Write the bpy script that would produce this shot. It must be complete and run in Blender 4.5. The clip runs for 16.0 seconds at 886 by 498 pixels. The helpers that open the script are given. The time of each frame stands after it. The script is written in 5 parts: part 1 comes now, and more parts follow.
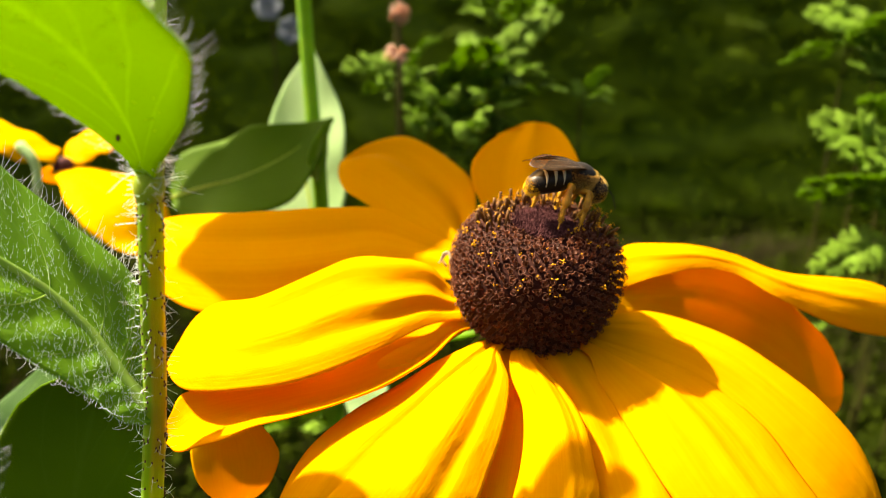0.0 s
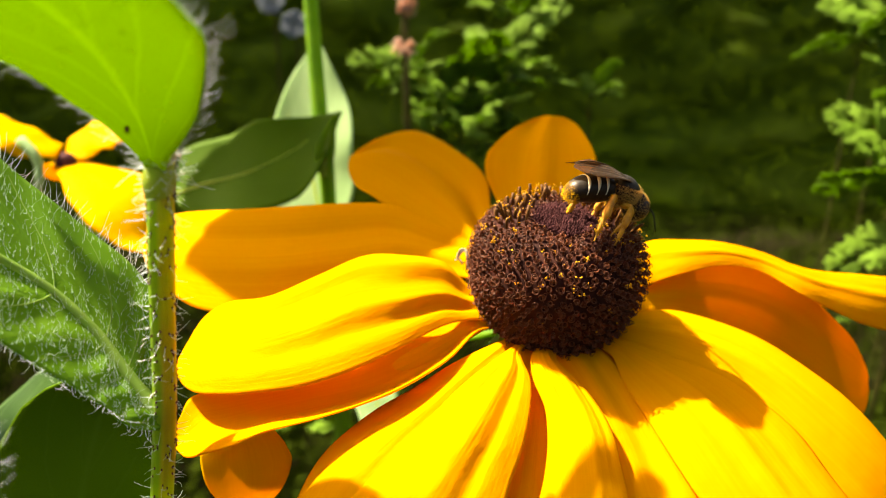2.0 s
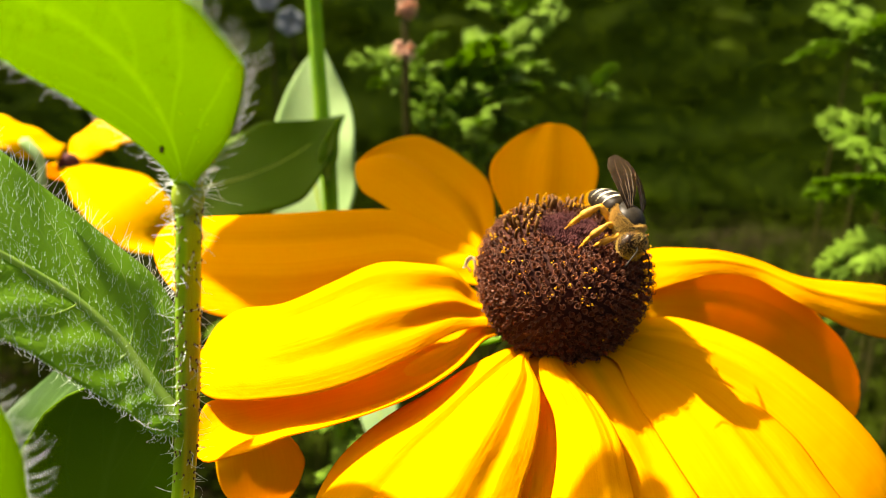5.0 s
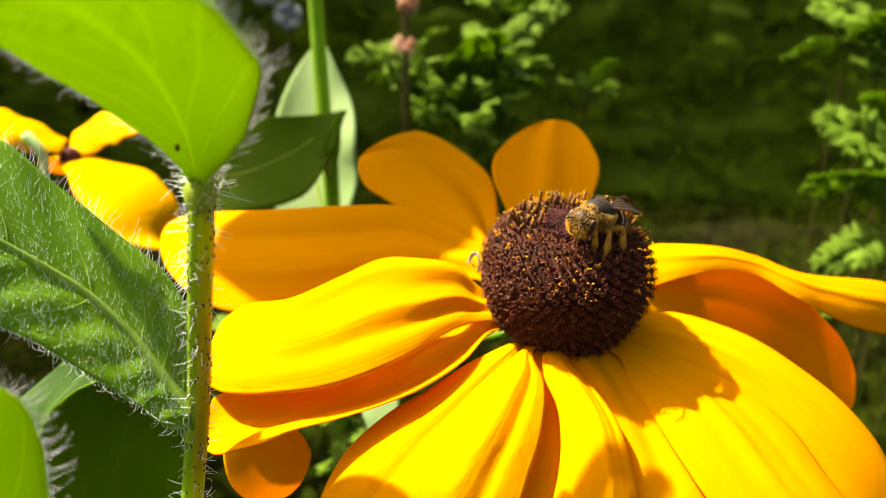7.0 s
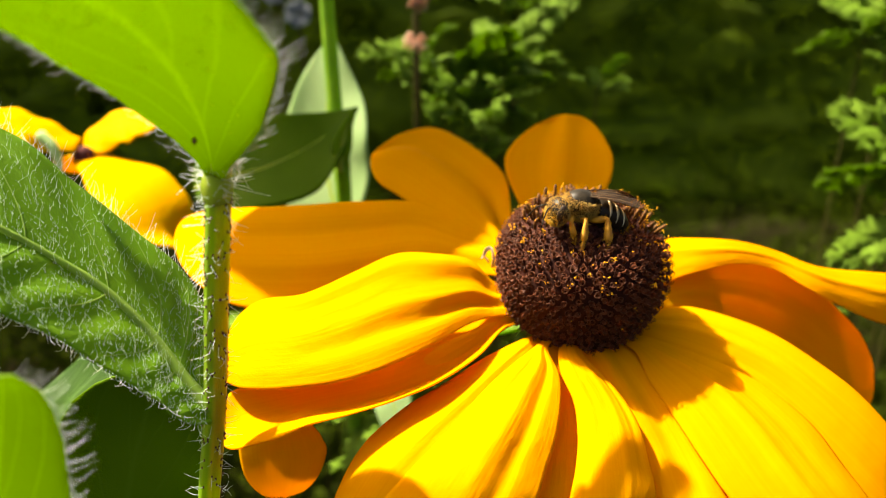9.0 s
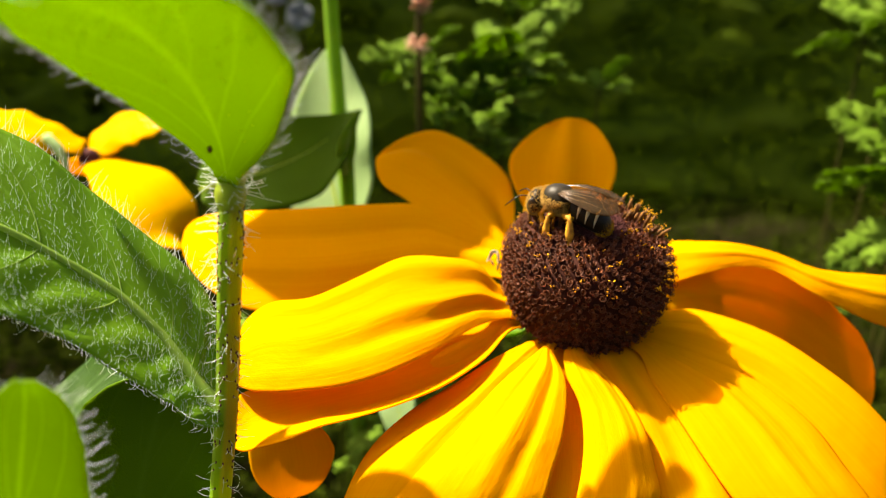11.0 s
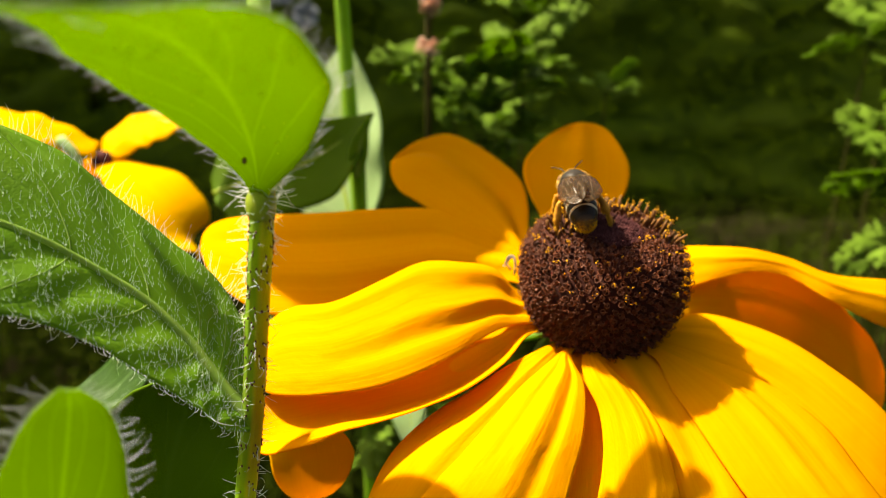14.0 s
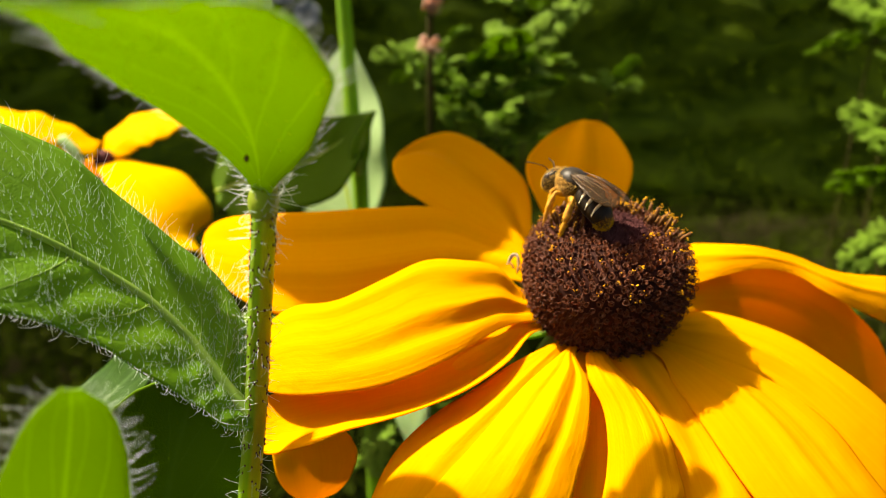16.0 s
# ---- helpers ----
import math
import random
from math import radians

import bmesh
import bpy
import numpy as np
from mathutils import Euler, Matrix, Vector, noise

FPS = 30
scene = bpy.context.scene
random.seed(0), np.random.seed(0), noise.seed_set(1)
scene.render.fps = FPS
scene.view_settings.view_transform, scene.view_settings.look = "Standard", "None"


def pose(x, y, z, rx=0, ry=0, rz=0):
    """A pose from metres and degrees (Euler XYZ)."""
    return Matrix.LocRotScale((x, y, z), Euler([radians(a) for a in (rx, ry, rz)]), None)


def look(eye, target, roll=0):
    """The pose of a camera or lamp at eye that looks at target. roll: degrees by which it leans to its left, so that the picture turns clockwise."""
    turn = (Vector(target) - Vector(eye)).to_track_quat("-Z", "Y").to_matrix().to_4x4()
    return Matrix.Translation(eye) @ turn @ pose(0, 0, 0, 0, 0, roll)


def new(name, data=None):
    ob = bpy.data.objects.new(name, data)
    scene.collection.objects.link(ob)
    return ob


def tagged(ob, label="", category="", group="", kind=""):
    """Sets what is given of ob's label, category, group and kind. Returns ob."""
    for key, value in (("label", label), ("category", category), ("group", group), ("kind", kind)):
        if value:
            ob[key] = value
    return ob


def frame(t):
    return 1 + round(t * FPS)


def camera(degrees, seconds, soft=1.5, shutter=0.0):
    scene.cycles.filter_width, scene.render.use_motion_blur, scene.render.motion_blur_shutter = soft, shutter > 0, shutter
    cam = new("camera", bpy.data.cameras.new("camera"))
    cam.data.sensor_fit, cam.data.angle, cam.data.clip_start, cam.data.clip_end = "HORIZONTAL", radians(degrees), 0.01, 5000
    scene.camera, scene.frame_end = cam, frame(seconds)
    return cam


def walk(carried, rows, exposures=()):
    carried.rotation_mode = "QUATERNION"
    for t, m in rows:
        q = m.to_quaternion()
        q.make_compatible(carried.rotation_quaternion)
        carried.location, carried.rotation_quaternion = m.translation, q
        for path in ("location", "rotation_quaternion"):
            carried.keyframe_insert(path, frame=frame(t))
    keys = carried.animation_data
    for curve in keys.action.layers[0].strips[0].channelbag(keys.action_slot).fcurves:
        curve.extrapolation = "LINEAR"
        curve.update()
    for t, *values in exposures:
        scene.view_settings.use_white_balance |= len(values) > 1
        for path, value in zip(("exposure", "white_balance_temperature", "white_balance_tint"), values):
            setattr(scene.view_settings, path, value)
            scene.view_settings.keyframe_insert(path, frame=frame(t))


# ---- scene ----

# A hand-held phone a few centimetres from a garden flower. The site space is
# in millimetres from the first eye: x right, y ahead, z up, tilted by TILT.
LENS, EYE, TILT = 66.2, 0.62, -16.0
cam = camera(LENS, 16.0, soft=0.6)
cam.data.dof.use_dof = True
cam.data.dof.focus_distance = 0.0555
cam.data.dof.aperture_fstop = 29.0
BASE = pose(0, 0, EYE, TILT, 0, 0)
ROWS = [
    (0.0, 0.00, -0.00, 0.00, 0.00, 0.00, 0.00),
    (0.5, -1.43, 0.62, 0.35, -0.26, -0.13, 0.20),
    (1.0, -4.26, 0.84, 1.27, -1.07, -0.26, 0.16),
    (1.5, -3.59, 2.13, 0.52, -0.33, -0.23, 0.09),
    (2.0, -1.60, 2.28, 0.06, 0.03, -0.30, 0.10),
    (2.5, -1.08, 2.46, -0.00, 0.15, -0.17, 0.29),
    (3.0, -1.35, 2.15, -0.86, -0.07, 0.05, 0.03),
    (3.5, -2.75, 1.22, 0.76, -0.97, -0.42, 0.01),
    (4.0, -3.59, 1.27, 1.12, -0.96, -0.51, -0.23),
    (6.5, -3.94, -0.28, 2.10, -1.24, -1.35, -0.39),
    (7.0, -4.72, -0.05, 1.73, -1.41, -1.36, -0.39),
    (7.5, -5.10, -0.58, 2.32, -1.52, -1.46, -0.34),
    (8.0, -4.81, -0.40, 2.26, -0.85, -1.64, -0.12),
    (8.5, -4.98, 0.21, 1.55, -0.86, -1.55, -0.13),
    (9.0, -5.23, 0.17, 1.31, -0.65, -1.45, -0.10),
    (11.5, -6.61, -0.65, 1.93, -0.80, -1.61, -0.09),
    (12.0, -7.29, -0.66, 2.31, -0.90, -1.65, -0.13),
    (12.5, -7.01, -1.30, 3.33, -0.80, -1.56, -0.06),
    (13.0, -9.05, -1.92, 3.34, -0.96, -1.75, -0.12),
    (13.5, -8.89, -1.76, 3.31, -1.29, -1.78, -0.16),
    (14.0, -7.91, -1.25, 2.59, -0.79, -1.75, -0.21),
    (14.5, -7.93, -0.98, 2.10, -0.75, -1.70, -0.13),
    (15.0, -6.79, -0.25, 1.32, -0.59, -1.78, -0.26),
    (15.5, -7.51, -0.94, 2.12, -0.85, -1.88, -0.23),
    (16.0, -8.03, -0.92, 2.50, -0.65, -1.83, -0.05),
]
walk(cam, [(t, BASE @ pose(0.001 * x, 0.001 * y, 0.001 * z, 90 + pitch, roll, yaw)) for t, x, y, z, yaw, pitch, roll in ROWS],
     exposures=[(0.0, 2.50, 7900, 10), (7.0, 2.43, 7900, 10), (12.0, 2.19, 7900, 10), (16.0, 2.08, 7900, 10)])

import functools

# ---- world and sun ----
SUN_TO = (BASE.to_3x3() @ Vector((-8.2, 0.0, 14.3))).normalized()
world = bpy.data.worlds.new("sky")
scene.world = world
world.use_nodes = True
wn = world.node_tree.nodes
sky = wn.new("ShaderNodeTexSky")
sky.sky_type, sky.sun_disc = "NISHITA", False
sky.sun_elevation = math.asin(SUN_TO.z)
sky.dust_density, sky.ozone_density, sky.air_density = 7.0, 0.3, 1.0
sky.sun_rotation = math.atan2(SUN_TO.x, SUN_TO.y)
wn["Background"].inputs["Strength"].default_value = 0.052
world.node_tree.links.new(sky.outputs["Color"], wn["Background"].inputs["Color"])
sun = new("sun", bpy.data.lights.new("sun", "SUN"))
sun.data.energy, sun.data.angle, sun.data.color = 4.25, radians(0.6), (1.0, 0.95, 0.84)
sun.matrix_world = look(SUN_TO * 20, (0, 0, 0))


# ---- mesh helpers ----
SITE = np.array(BASE)[:3, :3], np.array(BASE)[:3, 3]


def site(p):
    """World metres of site millimetres."""
    return (np.asarray(p, float) * 0.001) @ SITE[0].T + SITE[1]


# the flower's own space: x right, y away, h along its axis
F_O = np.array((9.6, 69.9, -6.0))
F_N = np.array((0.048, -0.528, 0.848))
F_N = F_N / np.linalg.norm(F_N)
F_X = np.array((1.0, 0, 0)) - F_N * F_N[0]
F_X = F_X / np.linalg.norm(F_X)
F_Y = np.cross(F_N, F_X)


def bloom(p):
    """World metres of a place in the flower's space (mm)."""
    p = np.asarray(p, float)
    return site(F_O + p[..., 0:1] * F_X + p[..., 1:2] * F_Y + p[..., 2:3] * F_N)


def own(p):
    """Millimetres kept in the thing's own space."""
    return np.asarray(p, float) * 0.001


def unit(v):
    return v / np.maximum(np.linalg.norm(v, axis=-1, keepdims=True), 1e-12)


def spline(ctrl, n):
    """Catmull-Rom through the control rows, n samples."""
    c = np.asarray(ctrl, float)
    c = np.vstack([2 * c[0] - c[1], c, 2 * c[-1] - c[-2]])
    s = np.linspace(0, len(c) - 3 - 1e-9, n)
    k = s.astype(int)
    f = (s - k)[:, None]
    a, b, d, e = c[k], c[k + 1], c[k + 2], c[k + 3]
    return 0.5 * (2 * b + (d - a) * f + (2 * a - 5 * b + 4 * d - e) * f ** 2 + (3 * b - a - 3 * d + e) * f ** 3)


class Shell:
    """Vertices, faces and uv of one mesh in the making."""

    def __init__(self):
        self.v, self.f, self.uv, self.n = [], [], [], 0

    def add(self, verts, faces, uv=None):
        verts = np.asarray(verts, float).reshape(-1, 3)
        self.v.append(verts)
        self.f.extend([tuple(i + self.n for i in f) for f in faces])
        self.uv.append(np.zeros((len(verts), 2)) if uv is None else np.asarray(uv, float).reshape(-1, 2))
        self.n += len(verts)
        return self

    def tube(self, path, radii, sides=6, cap=True):
        path = np.asarray(path, float)
        n = len(path)
        radii = np.broadcast_to(np.asarray(radii, float), (n,))
        t = unit(np.gradient(path, axis=0))
        ref = np.array((0.31, 0.17, 0.93)) if abs(t[0] @ np.array((0.31, 0.17, 0.93))) < 0.9 else np.array((0.9, 0.1, -0.3))
        a = []
        for k in range(n):
            ref = ref - t[k] * (ref @ t[k])
            ref = ref / max(np.linalg.norm(ref), 1e-9)
            a.append(ref)
        a = np.array(a)
        b = np.cross(t, a)
        th = np.linspace(0, 2 * np.pi, sides, endpoint=False)
        ring = path[:, None] + radii[:, None, None] * (np.cos(th)[None, :, None] * a[:, None] + np.sin(th)[None, :, None] * b[:, None])
        f = [(k * sides + j, k * sides + (j + 1) % sides, (k + 1) * sides + (j + 1) % sides, (k + 1) * sides + j)
             for k in range(n - 1) for j in range(sides)]
        if cap:
            f += [tuple(range(sides - 1, -1, -1)), tuple((n - 1) * sides + j for j in range(sides))]
        uv = np.stack(np.broadcast_arrays((th / 6.2832)[None, :], np.linspace(0, 1, n)[:, None]), -1)
        return self.add(ring, f, uv)

    def ball(self, c, r, rows=8, sides=12, turn=None):
        """An ellipsoid with radii r; turn: 3x3."""
        ph = np.linspace(0.0, np.pi, rows + 1)[1:-1]
        th = np.linspace(0, 2 * np.pi, sides, endpoint=False)
        g = np.stack(np.broadcast_arrays(np.cos(ph)[:, None], np.sin(ph)[:, None] * np.cos(th), np.sin(ph)[:, None] * np.sin(th)), -1).reshape(-1, 3)
        g = np.vstack([g, [[1, 0, 0], [-1, 0, 0]]])
        uv = np.stack([np.arctan2(g[:, 1], g[:, 2]) / 6.2832, g[:, 0] * 0.5 + 0.5], -1)
        g = g * np.asarray(r, float)
        if turn is not None:
            g = g @ np.asarray(turn).T
        m = rows - 1
        f = [(k * sides + j, (k + 1) * sides + j, (k + 1) * sides + (j + 1) % sides, k * sides + (j + 1) % sides) for k in range(m - 1) for j in range(sides)]
        f += [(m * sides, j, (j + 1) % sides) for j in range(sides)]
        f += [(m * sides + 1, (m - 1) * sides + (j + 1) % sides, (m - 1) * sides + j) for j in range(sides)]
        return self.add(g + np.asarray(c, float), f, uv)

    def sheet(self, grid, thick):
        """A closed thin shell on a grid of points (rows along, columns across)."""
        n, m = grid.shape[:2]
        nor = unit(np.cross(np.gradient(grid, axis=0), np.gradient(grid, axis=1)))
        low = grid - nor * thick
        q = lambda k, j: k * m + j
        f = [(q(k, j), q(k + 1, j), q(k + 1, j + 1), q(k, j + 1)) for k in range(n - 1) for j in range(m - 1)]
        o = n * m
        f += [(o + q(k, j), o + q(k, j + 1), o + q(k + 1, j + 1), o + q(k + 1, j)) for k in range(n - 1) for j in range(m - 1)]
        for k in range(n - 1):
            f += [(q(k, 0), o + q(k, 0), o + q(k + 1, 0), q(k + 1, 0)), (q(k, m - 1), q(k + 1, m - 1), o + q(k + 1, m - 1), o + q(k, m - 1))]
        for j in range(m - 1):
            f += [(q(0, j), q(0, j + 1), o + q(0, j + 1), o + q(0, j)), (q(n - 1, j), o + q(n - 1, j), o + q(n - 1, j + 1), q(n - 1, j + 1))]
        uv = np.stack(np.broadcast_arrays(np.linspace(0, 1, m)[None, :], np.linspace(0, 1, n)[:, None]), -1).reshape(-1, 2)
        return self.add(np.vstack([grid.reshape(-1, 3), low.reshape(-1, 3)]), f, np.vstack([uv, uv]))

    def mesh(self, name, to=own, origin=(0, 0, 0), smooth=True):
        v = to(np.vstack(self.v)) - np.asarray(origin)
        me = bpy.data.meshes.new(name)
        me.from_pydata(v.tolist(), [], self.f)
        uv = np.vstack(self.uv)
        loops = np.zeros(len(me.loops), np.int32)
        me.loops.foreach_get("vertex_index", loops)
        layer = me.uv_layers.new(name="uv")
        layer.data.foreach_set("uv", uv[loops].astype(np.float32).ravel())
        if smooth:
            me.polygons.foreach_set("use_smooth", np.ones(len(me.polygons), bool))
        me.update()
        return me


def thing(name, at, label, category, group=""):
    """An empty at a thing's base, in world metres."""
    ob = new(name)
    ob.empty_display_size = 0.005
    ob.location = Vector([float(c) for c in at])
    return tagged(ob, label, category, group)


def part(name, shell, material, parent, label="", to=own, origin=(0, 0, 0), kind=""):
    me = shell.mesh(name, to, origin) if isinstance(shell, Shell) else shell
    if not me.materials:
        me.materials.append(material)
    ob = new(name, me)
    ob.parent = parent
    return tagged(ob, label, kind=kind)


# ---- materials ----
def graph(name):
    m = bpy.data.materials.new(name)
    m.use_nodes = True
    nodes, links = m.node_tree.nodes, m.node_tree.links
    return m, nodes, links, nodes["Principled BSDF"]


def ramp(nodes, links, fac, stops):
    r = nodes.new("ShaderNodeValToRGB")
    while len(r.color_ramp.elements) < len(stops):
        r.color_ramp.elements.new(0.5)
    for e, (p, c) in zip(r.color_ramp.elements, stops):
        e.position, e.color = p, (*c, 1) if len(c) == 3 else c
    links.new(fac, r.inputs["Fac"])
    return r.outputs["Color"]


def noise_of(nodes, links, vector, scale, detail=4.0, stretch=(1, 1, 1)):
    mp = nodes.new("ShaderNodeMapping")
    mp.inputs["Scale"].default_value = stretch
    links.new(vector, mp.inputs["Vector"])
    n = nodes.new("ShaderNodeTexNoise")
    n.inputs["Scale"].default_value, n.inputs["Detail"].default_value = scale, detail
    links.new(mp.outputs["Vector"], n.inputs["Vector"])
    return n.outputs["Fac"]


def mixed(nodes, links, fac, a, b, blend="MIX"):
    x = nodes.new("ShaderNodeMix")
    x.data_type, x.blend_type = "RGBA", blend
    for sock, value in ((x.inputs[0], fac), (x.inputs[6], a), (x.inputs[7], b)):
        if isinstance(value, bpy.types.NodeSocket):
            links.new(value, sock)
        elif isinstance(value, (int, float)):
            sock.default_value = value
        else:
            sock.default_value = (*value, 1)
    return x.outputs[2]


def math_of(nodes, links, op, a, b=0.0, c=None):
    x = nodes.new("ShaderNodeMath")
    x.operation = op
    for sock, value in zip(x.inputs, (a, b) if c is None else (a, b, c)):
        if isinstance(value, bpy.types.NodeSocket):
            links.new(value, sock)
        else:
            sock.default_value = value
    return x.outputs[0]


def bumped(nodes, links, height, strength, distance, shader):
    b = nodes.new("ShaderNodeBump")
    b.inputs["Strength"].default_value, b.inputs["Distance"].default_value = strength, distance
    links.new(height, b.inputs["Height"])
    links.new(b.outputs["Normal"], shader.inputs["Normal"])
    return b


def through_light(m, nodes, links, shader, colour, share, bump=None):
    """Mix in light that passes through a thin blade."""
    t = nodes.new("ShaderNodeBsdfTranslucent")
    if isinstance(colour, bpy.types.NodeSocket):
        links.new(colour, t.inputs["Color"])
    else:
        t.inputs["Color"].default_value = (*colour, 1)
    x = nodes.new("ShaderNodeMixShader")
    x.inputs[0].default_value = share
    links.new(shader.outputs[0], x.inputs[1])
    links.new(t.outputs[0], x.inputs[2])
    links.new(x.outputs[0], nodes["Material Output"].inputs["Surface"])


def petal_material(name, lemon):
    """lemon: how much greener the yellow is than that of a ripe ray petal."""
    m, n, l, p = graph(name)
    uv = n.new("ShaderNodeUVMap").outputs["UV"]
    xyz = n.new("ShaderNodeTexCoord").outputs["Object"]
    streak = noise_of(n, l, uv, 1.0, 4, (34, 1.3, 1))
    patch = noise_of(n, l, xyz, 160.0, 3)
    base = ramp(n, l, streak, [(0.2, (0.71, 0.305 + lemon, 0.0005)), (0.5, (0.735, 0.33 + lemon, 0.0006)), (0.8, (0.76, 0.355 + lemon, 0.001))])
    base = mixed(n, l, math_of(n, l, "MULTIPLY", patch, 0.25), base, (0.73, 0.31 + lemon, 0.0005))
    l.new(base, p.inputs["Base Color"])
    p.inputs["Roughness"].default_value = 0.7
    p.inputs["Specular IOR Level"].default_value = 0.03
    p.inputs["Sheen Weight"].default_value = 0.0
    grain = noise_of(n, l, xyz, 2200.0, 3)
    h = math_of(n, l, "ADD", math_of(n, l, "MULTIPLY", streak, 0.6), math_of(n, l, "MULTIPLY", grain, 0.25))
    wrinkle = noise_of(n, l, uv, 1.0, 5, (11, 20, 1))
    h = math_of(n, l, "ADD", h, math_of(n, l, "MULTIPLY", wrinkle, 1.5))
    bumped(n, l, h, 0.34, 0.0002, p)
    deep = ramp(n, l, streak, [(0.2, (0.80, 0.312 + lemon, 0.0)), (0.8, (0.85, 0.378 + lemon, 0.0))])
    through_light(m, n, l, p, deep, 0.46)
    return m


def leaf_material(name, low, high, glow, share, rough=0.55, veins=0.5, spec=0.2, vary=0.0, relief=0.28):
    """A blade with pinnate veins drawn along its uv: u across, v along."""
    m, n, l, p = graph(name)
    uv = n.new("ShaderNodeUVMap").outputs["UV"]
    xyz = n.new("ShaderNodeTexCoord").outputs["Object"]
    sep = n.new("ShaderNodeSeparateXYZ")
    l.new(uv, sep.inputs[0])
    off = math_of(n, l, "ABSOLUTE", math_of(n, l, "SUBTRACT", sep.outputs[0], 0.5))
    wav = math_of(n, l, "ADD", math_of(n, l, "SUBTRACT", math_of(n, l, "MULTIPLY", sep.outputs[1], 5.0), math_of(n, l, "MULTIPLY", math_of(n, l, "POWER", off, 0.8), 4.2)),
                  math_of(n, l, "MULTIPLY", noise_of(n, l, xyz, 200.0, 2), 0.5))
    tri = math_of(n, l, "PINGPONG", wav, 0.5)
    soft = n.new("ShaderNodeMapRange")
    soft.interpolation_type = "SMOOTHSTEP"
    l.new(tri, soft.inputs[0])
    soft.inputs[1].default_value, soft.inputs[2].default_value, soft.inputs[3].default_value, soft.inputs[4].default_value = 0.0, 0.07, 1.0, 0.0
    mid = n.new("ShaderNodeMapRange")
    mid.interpolation_type = "SMOOTHSTEP"
    l.new(off, mid.inputs[0])
    mid.inputs[1].default_value, mid.inputs[2].default_value, mid.inputs[3].default_value, mid.inputs[4].default_value = 0.0, 0.035, 1.0, 0.0
    vein = math_of(n, l, "MAXIMUM", math_of(n, l, "MULTIPLY", soft.outputs[0], 0.6), mid.outputs[0])
    big = noise_of(n, l, xyz, 90.0, 3)
    cells = n.new("ShaderNodeTexVoronoi")
    cells.feature = "DISTANCE_TO_EDGE"
    cells.inputs["Scale"].default_value = 2600.0
    l.new(xyz, cells.inputs["Vector"])
    col = ramp(n, l, big, [(0.3, low), (0.7, high)])
    pale = tuple(min(1.0, c * 1.9 + 0.05) for c in high)
    col = mixed(n, l, math_of(n, l, "MULTIPLY", vein, veins), col, pale)
    if vary:
        isle = n.new("ShaderNodeNewGeometry").outputs["Random Per Island"]
        col = mixed(n, l, math_of(n, l, "MULTIPLY", isle, vary), col, tuple(c * 0.35 for c in low))
    l.new(col, p.inputs["Base Color"])
    p.inputs["Roughness"].default_value = rough
    p.inputs["Specular IOR Level"].default_value = spec
    h = math_of(n, l, "SUBTRACT", math_of(n, l, "MULTIPLY", math_of(n, l, "MINIMUM", cells.outputs["Distance"], 0.25), 2.0), math_of(n, l, "MULTIPLY", vein, 1.2))
    bumped(n, l, h, relief, 0.0001, p)
    thru = mixed(n, l, math_of(n, l, "MULTIPLY", vein, veins * 0.7), glow, tuple(min(1.0, c * 1.22 + 0.03) for c in glow))
    thru = mixed(n, l, math_of(n, l, "MULTIPLY", big, 0.35), thru, tuple(c * 0.6 for c in glow))
    through_light(m, n, l, p, thru, share)
    return m


def plain_material(name, a, b, scale, rough=0.6, spec=0.3, bump=0.3, depth=0.0002, glow=None, share=0.3):
    m, n, l, p = graph(name)
    xyz = n.new("ShaderNodeTexCoord").outputs["Object"]
    f = noise_of(n, l, xyz, scale, 5)
    l.new(ramp(n, l, f, [(0.3, a), (0.7, b)]), p.inputs["Base Color"])
    p.inputs["Roughness"].default_value = rough
    p.inputs["Specular IOR Level"].default_value = spec
    bumped(n, l, noise_of(n, l, xyz, scale * 4, 4), bump, depth, p)
    if glow:
        through_light(m, n, l, p, glow, share)
    return m


PETAL = petal_material("ray_petal", 0.0)
PETAL_LEMON = petal_material("lemon_petal", 0.08)
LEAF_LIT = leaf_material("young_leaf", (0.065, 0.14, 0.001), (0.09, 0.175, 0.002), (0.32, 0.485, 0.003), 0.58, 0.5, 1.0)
LEAF = leaf_material("hairy_leaf", (0.078, 0.195, 0.008), (0.115, 0.245, 0.010), (0.25, 0.50, 0.010), 0.4, 0.45, 0.25, 0.12, relief=0.36)
# a darker copy of the leaf: shade is put into its colour
LEAF_SHADE_TINT = leaf_material("leaf_painted_shade", (0.045, 0.095, 0.001), (0.06, 0.12, 0.002), (0.07, 0.14, 0.001), 0.15, 0.6, 0.06, 0.04)
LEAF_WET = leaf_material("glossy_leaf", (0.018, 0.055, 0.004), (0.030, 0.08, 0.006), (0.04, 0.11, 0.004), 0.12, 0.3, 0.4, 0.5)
LEAF_PALE = leaf_material("pale_leaf", (0.30, 0.46, 0.19), (0.39, 0.55, 0.26), (0.40, 0.58, 0.26), 0.5, 0.6, 0.3)
LEAF_FERN = leaf_material("cut_leaf", (0.085, 0.165, 0.014), (0.14, 0.24, 0.026), (0.30, 0.47, 0.035), 0.42, 0.6, 0.3, 0.05, 0.45)
# shrub green is darkened so that its colour carries the background shade
LEAF_SHRUB = leaf_material("shade_toned_shrub_leaf", (0.036, 0.068, 0.001), (0.055, 0.093, 0.002), (0.06, 0.105, 0.001), 0.08, 0.8, 0.3, 0.0, 0.5)
MIDRIB = plain_material("midrib", (0.34, 0.44, 0.04), (0.42, 0.52, 0.06), 300, 0.5, glow=(0.50, 0.62, 0.08), share=0.6)
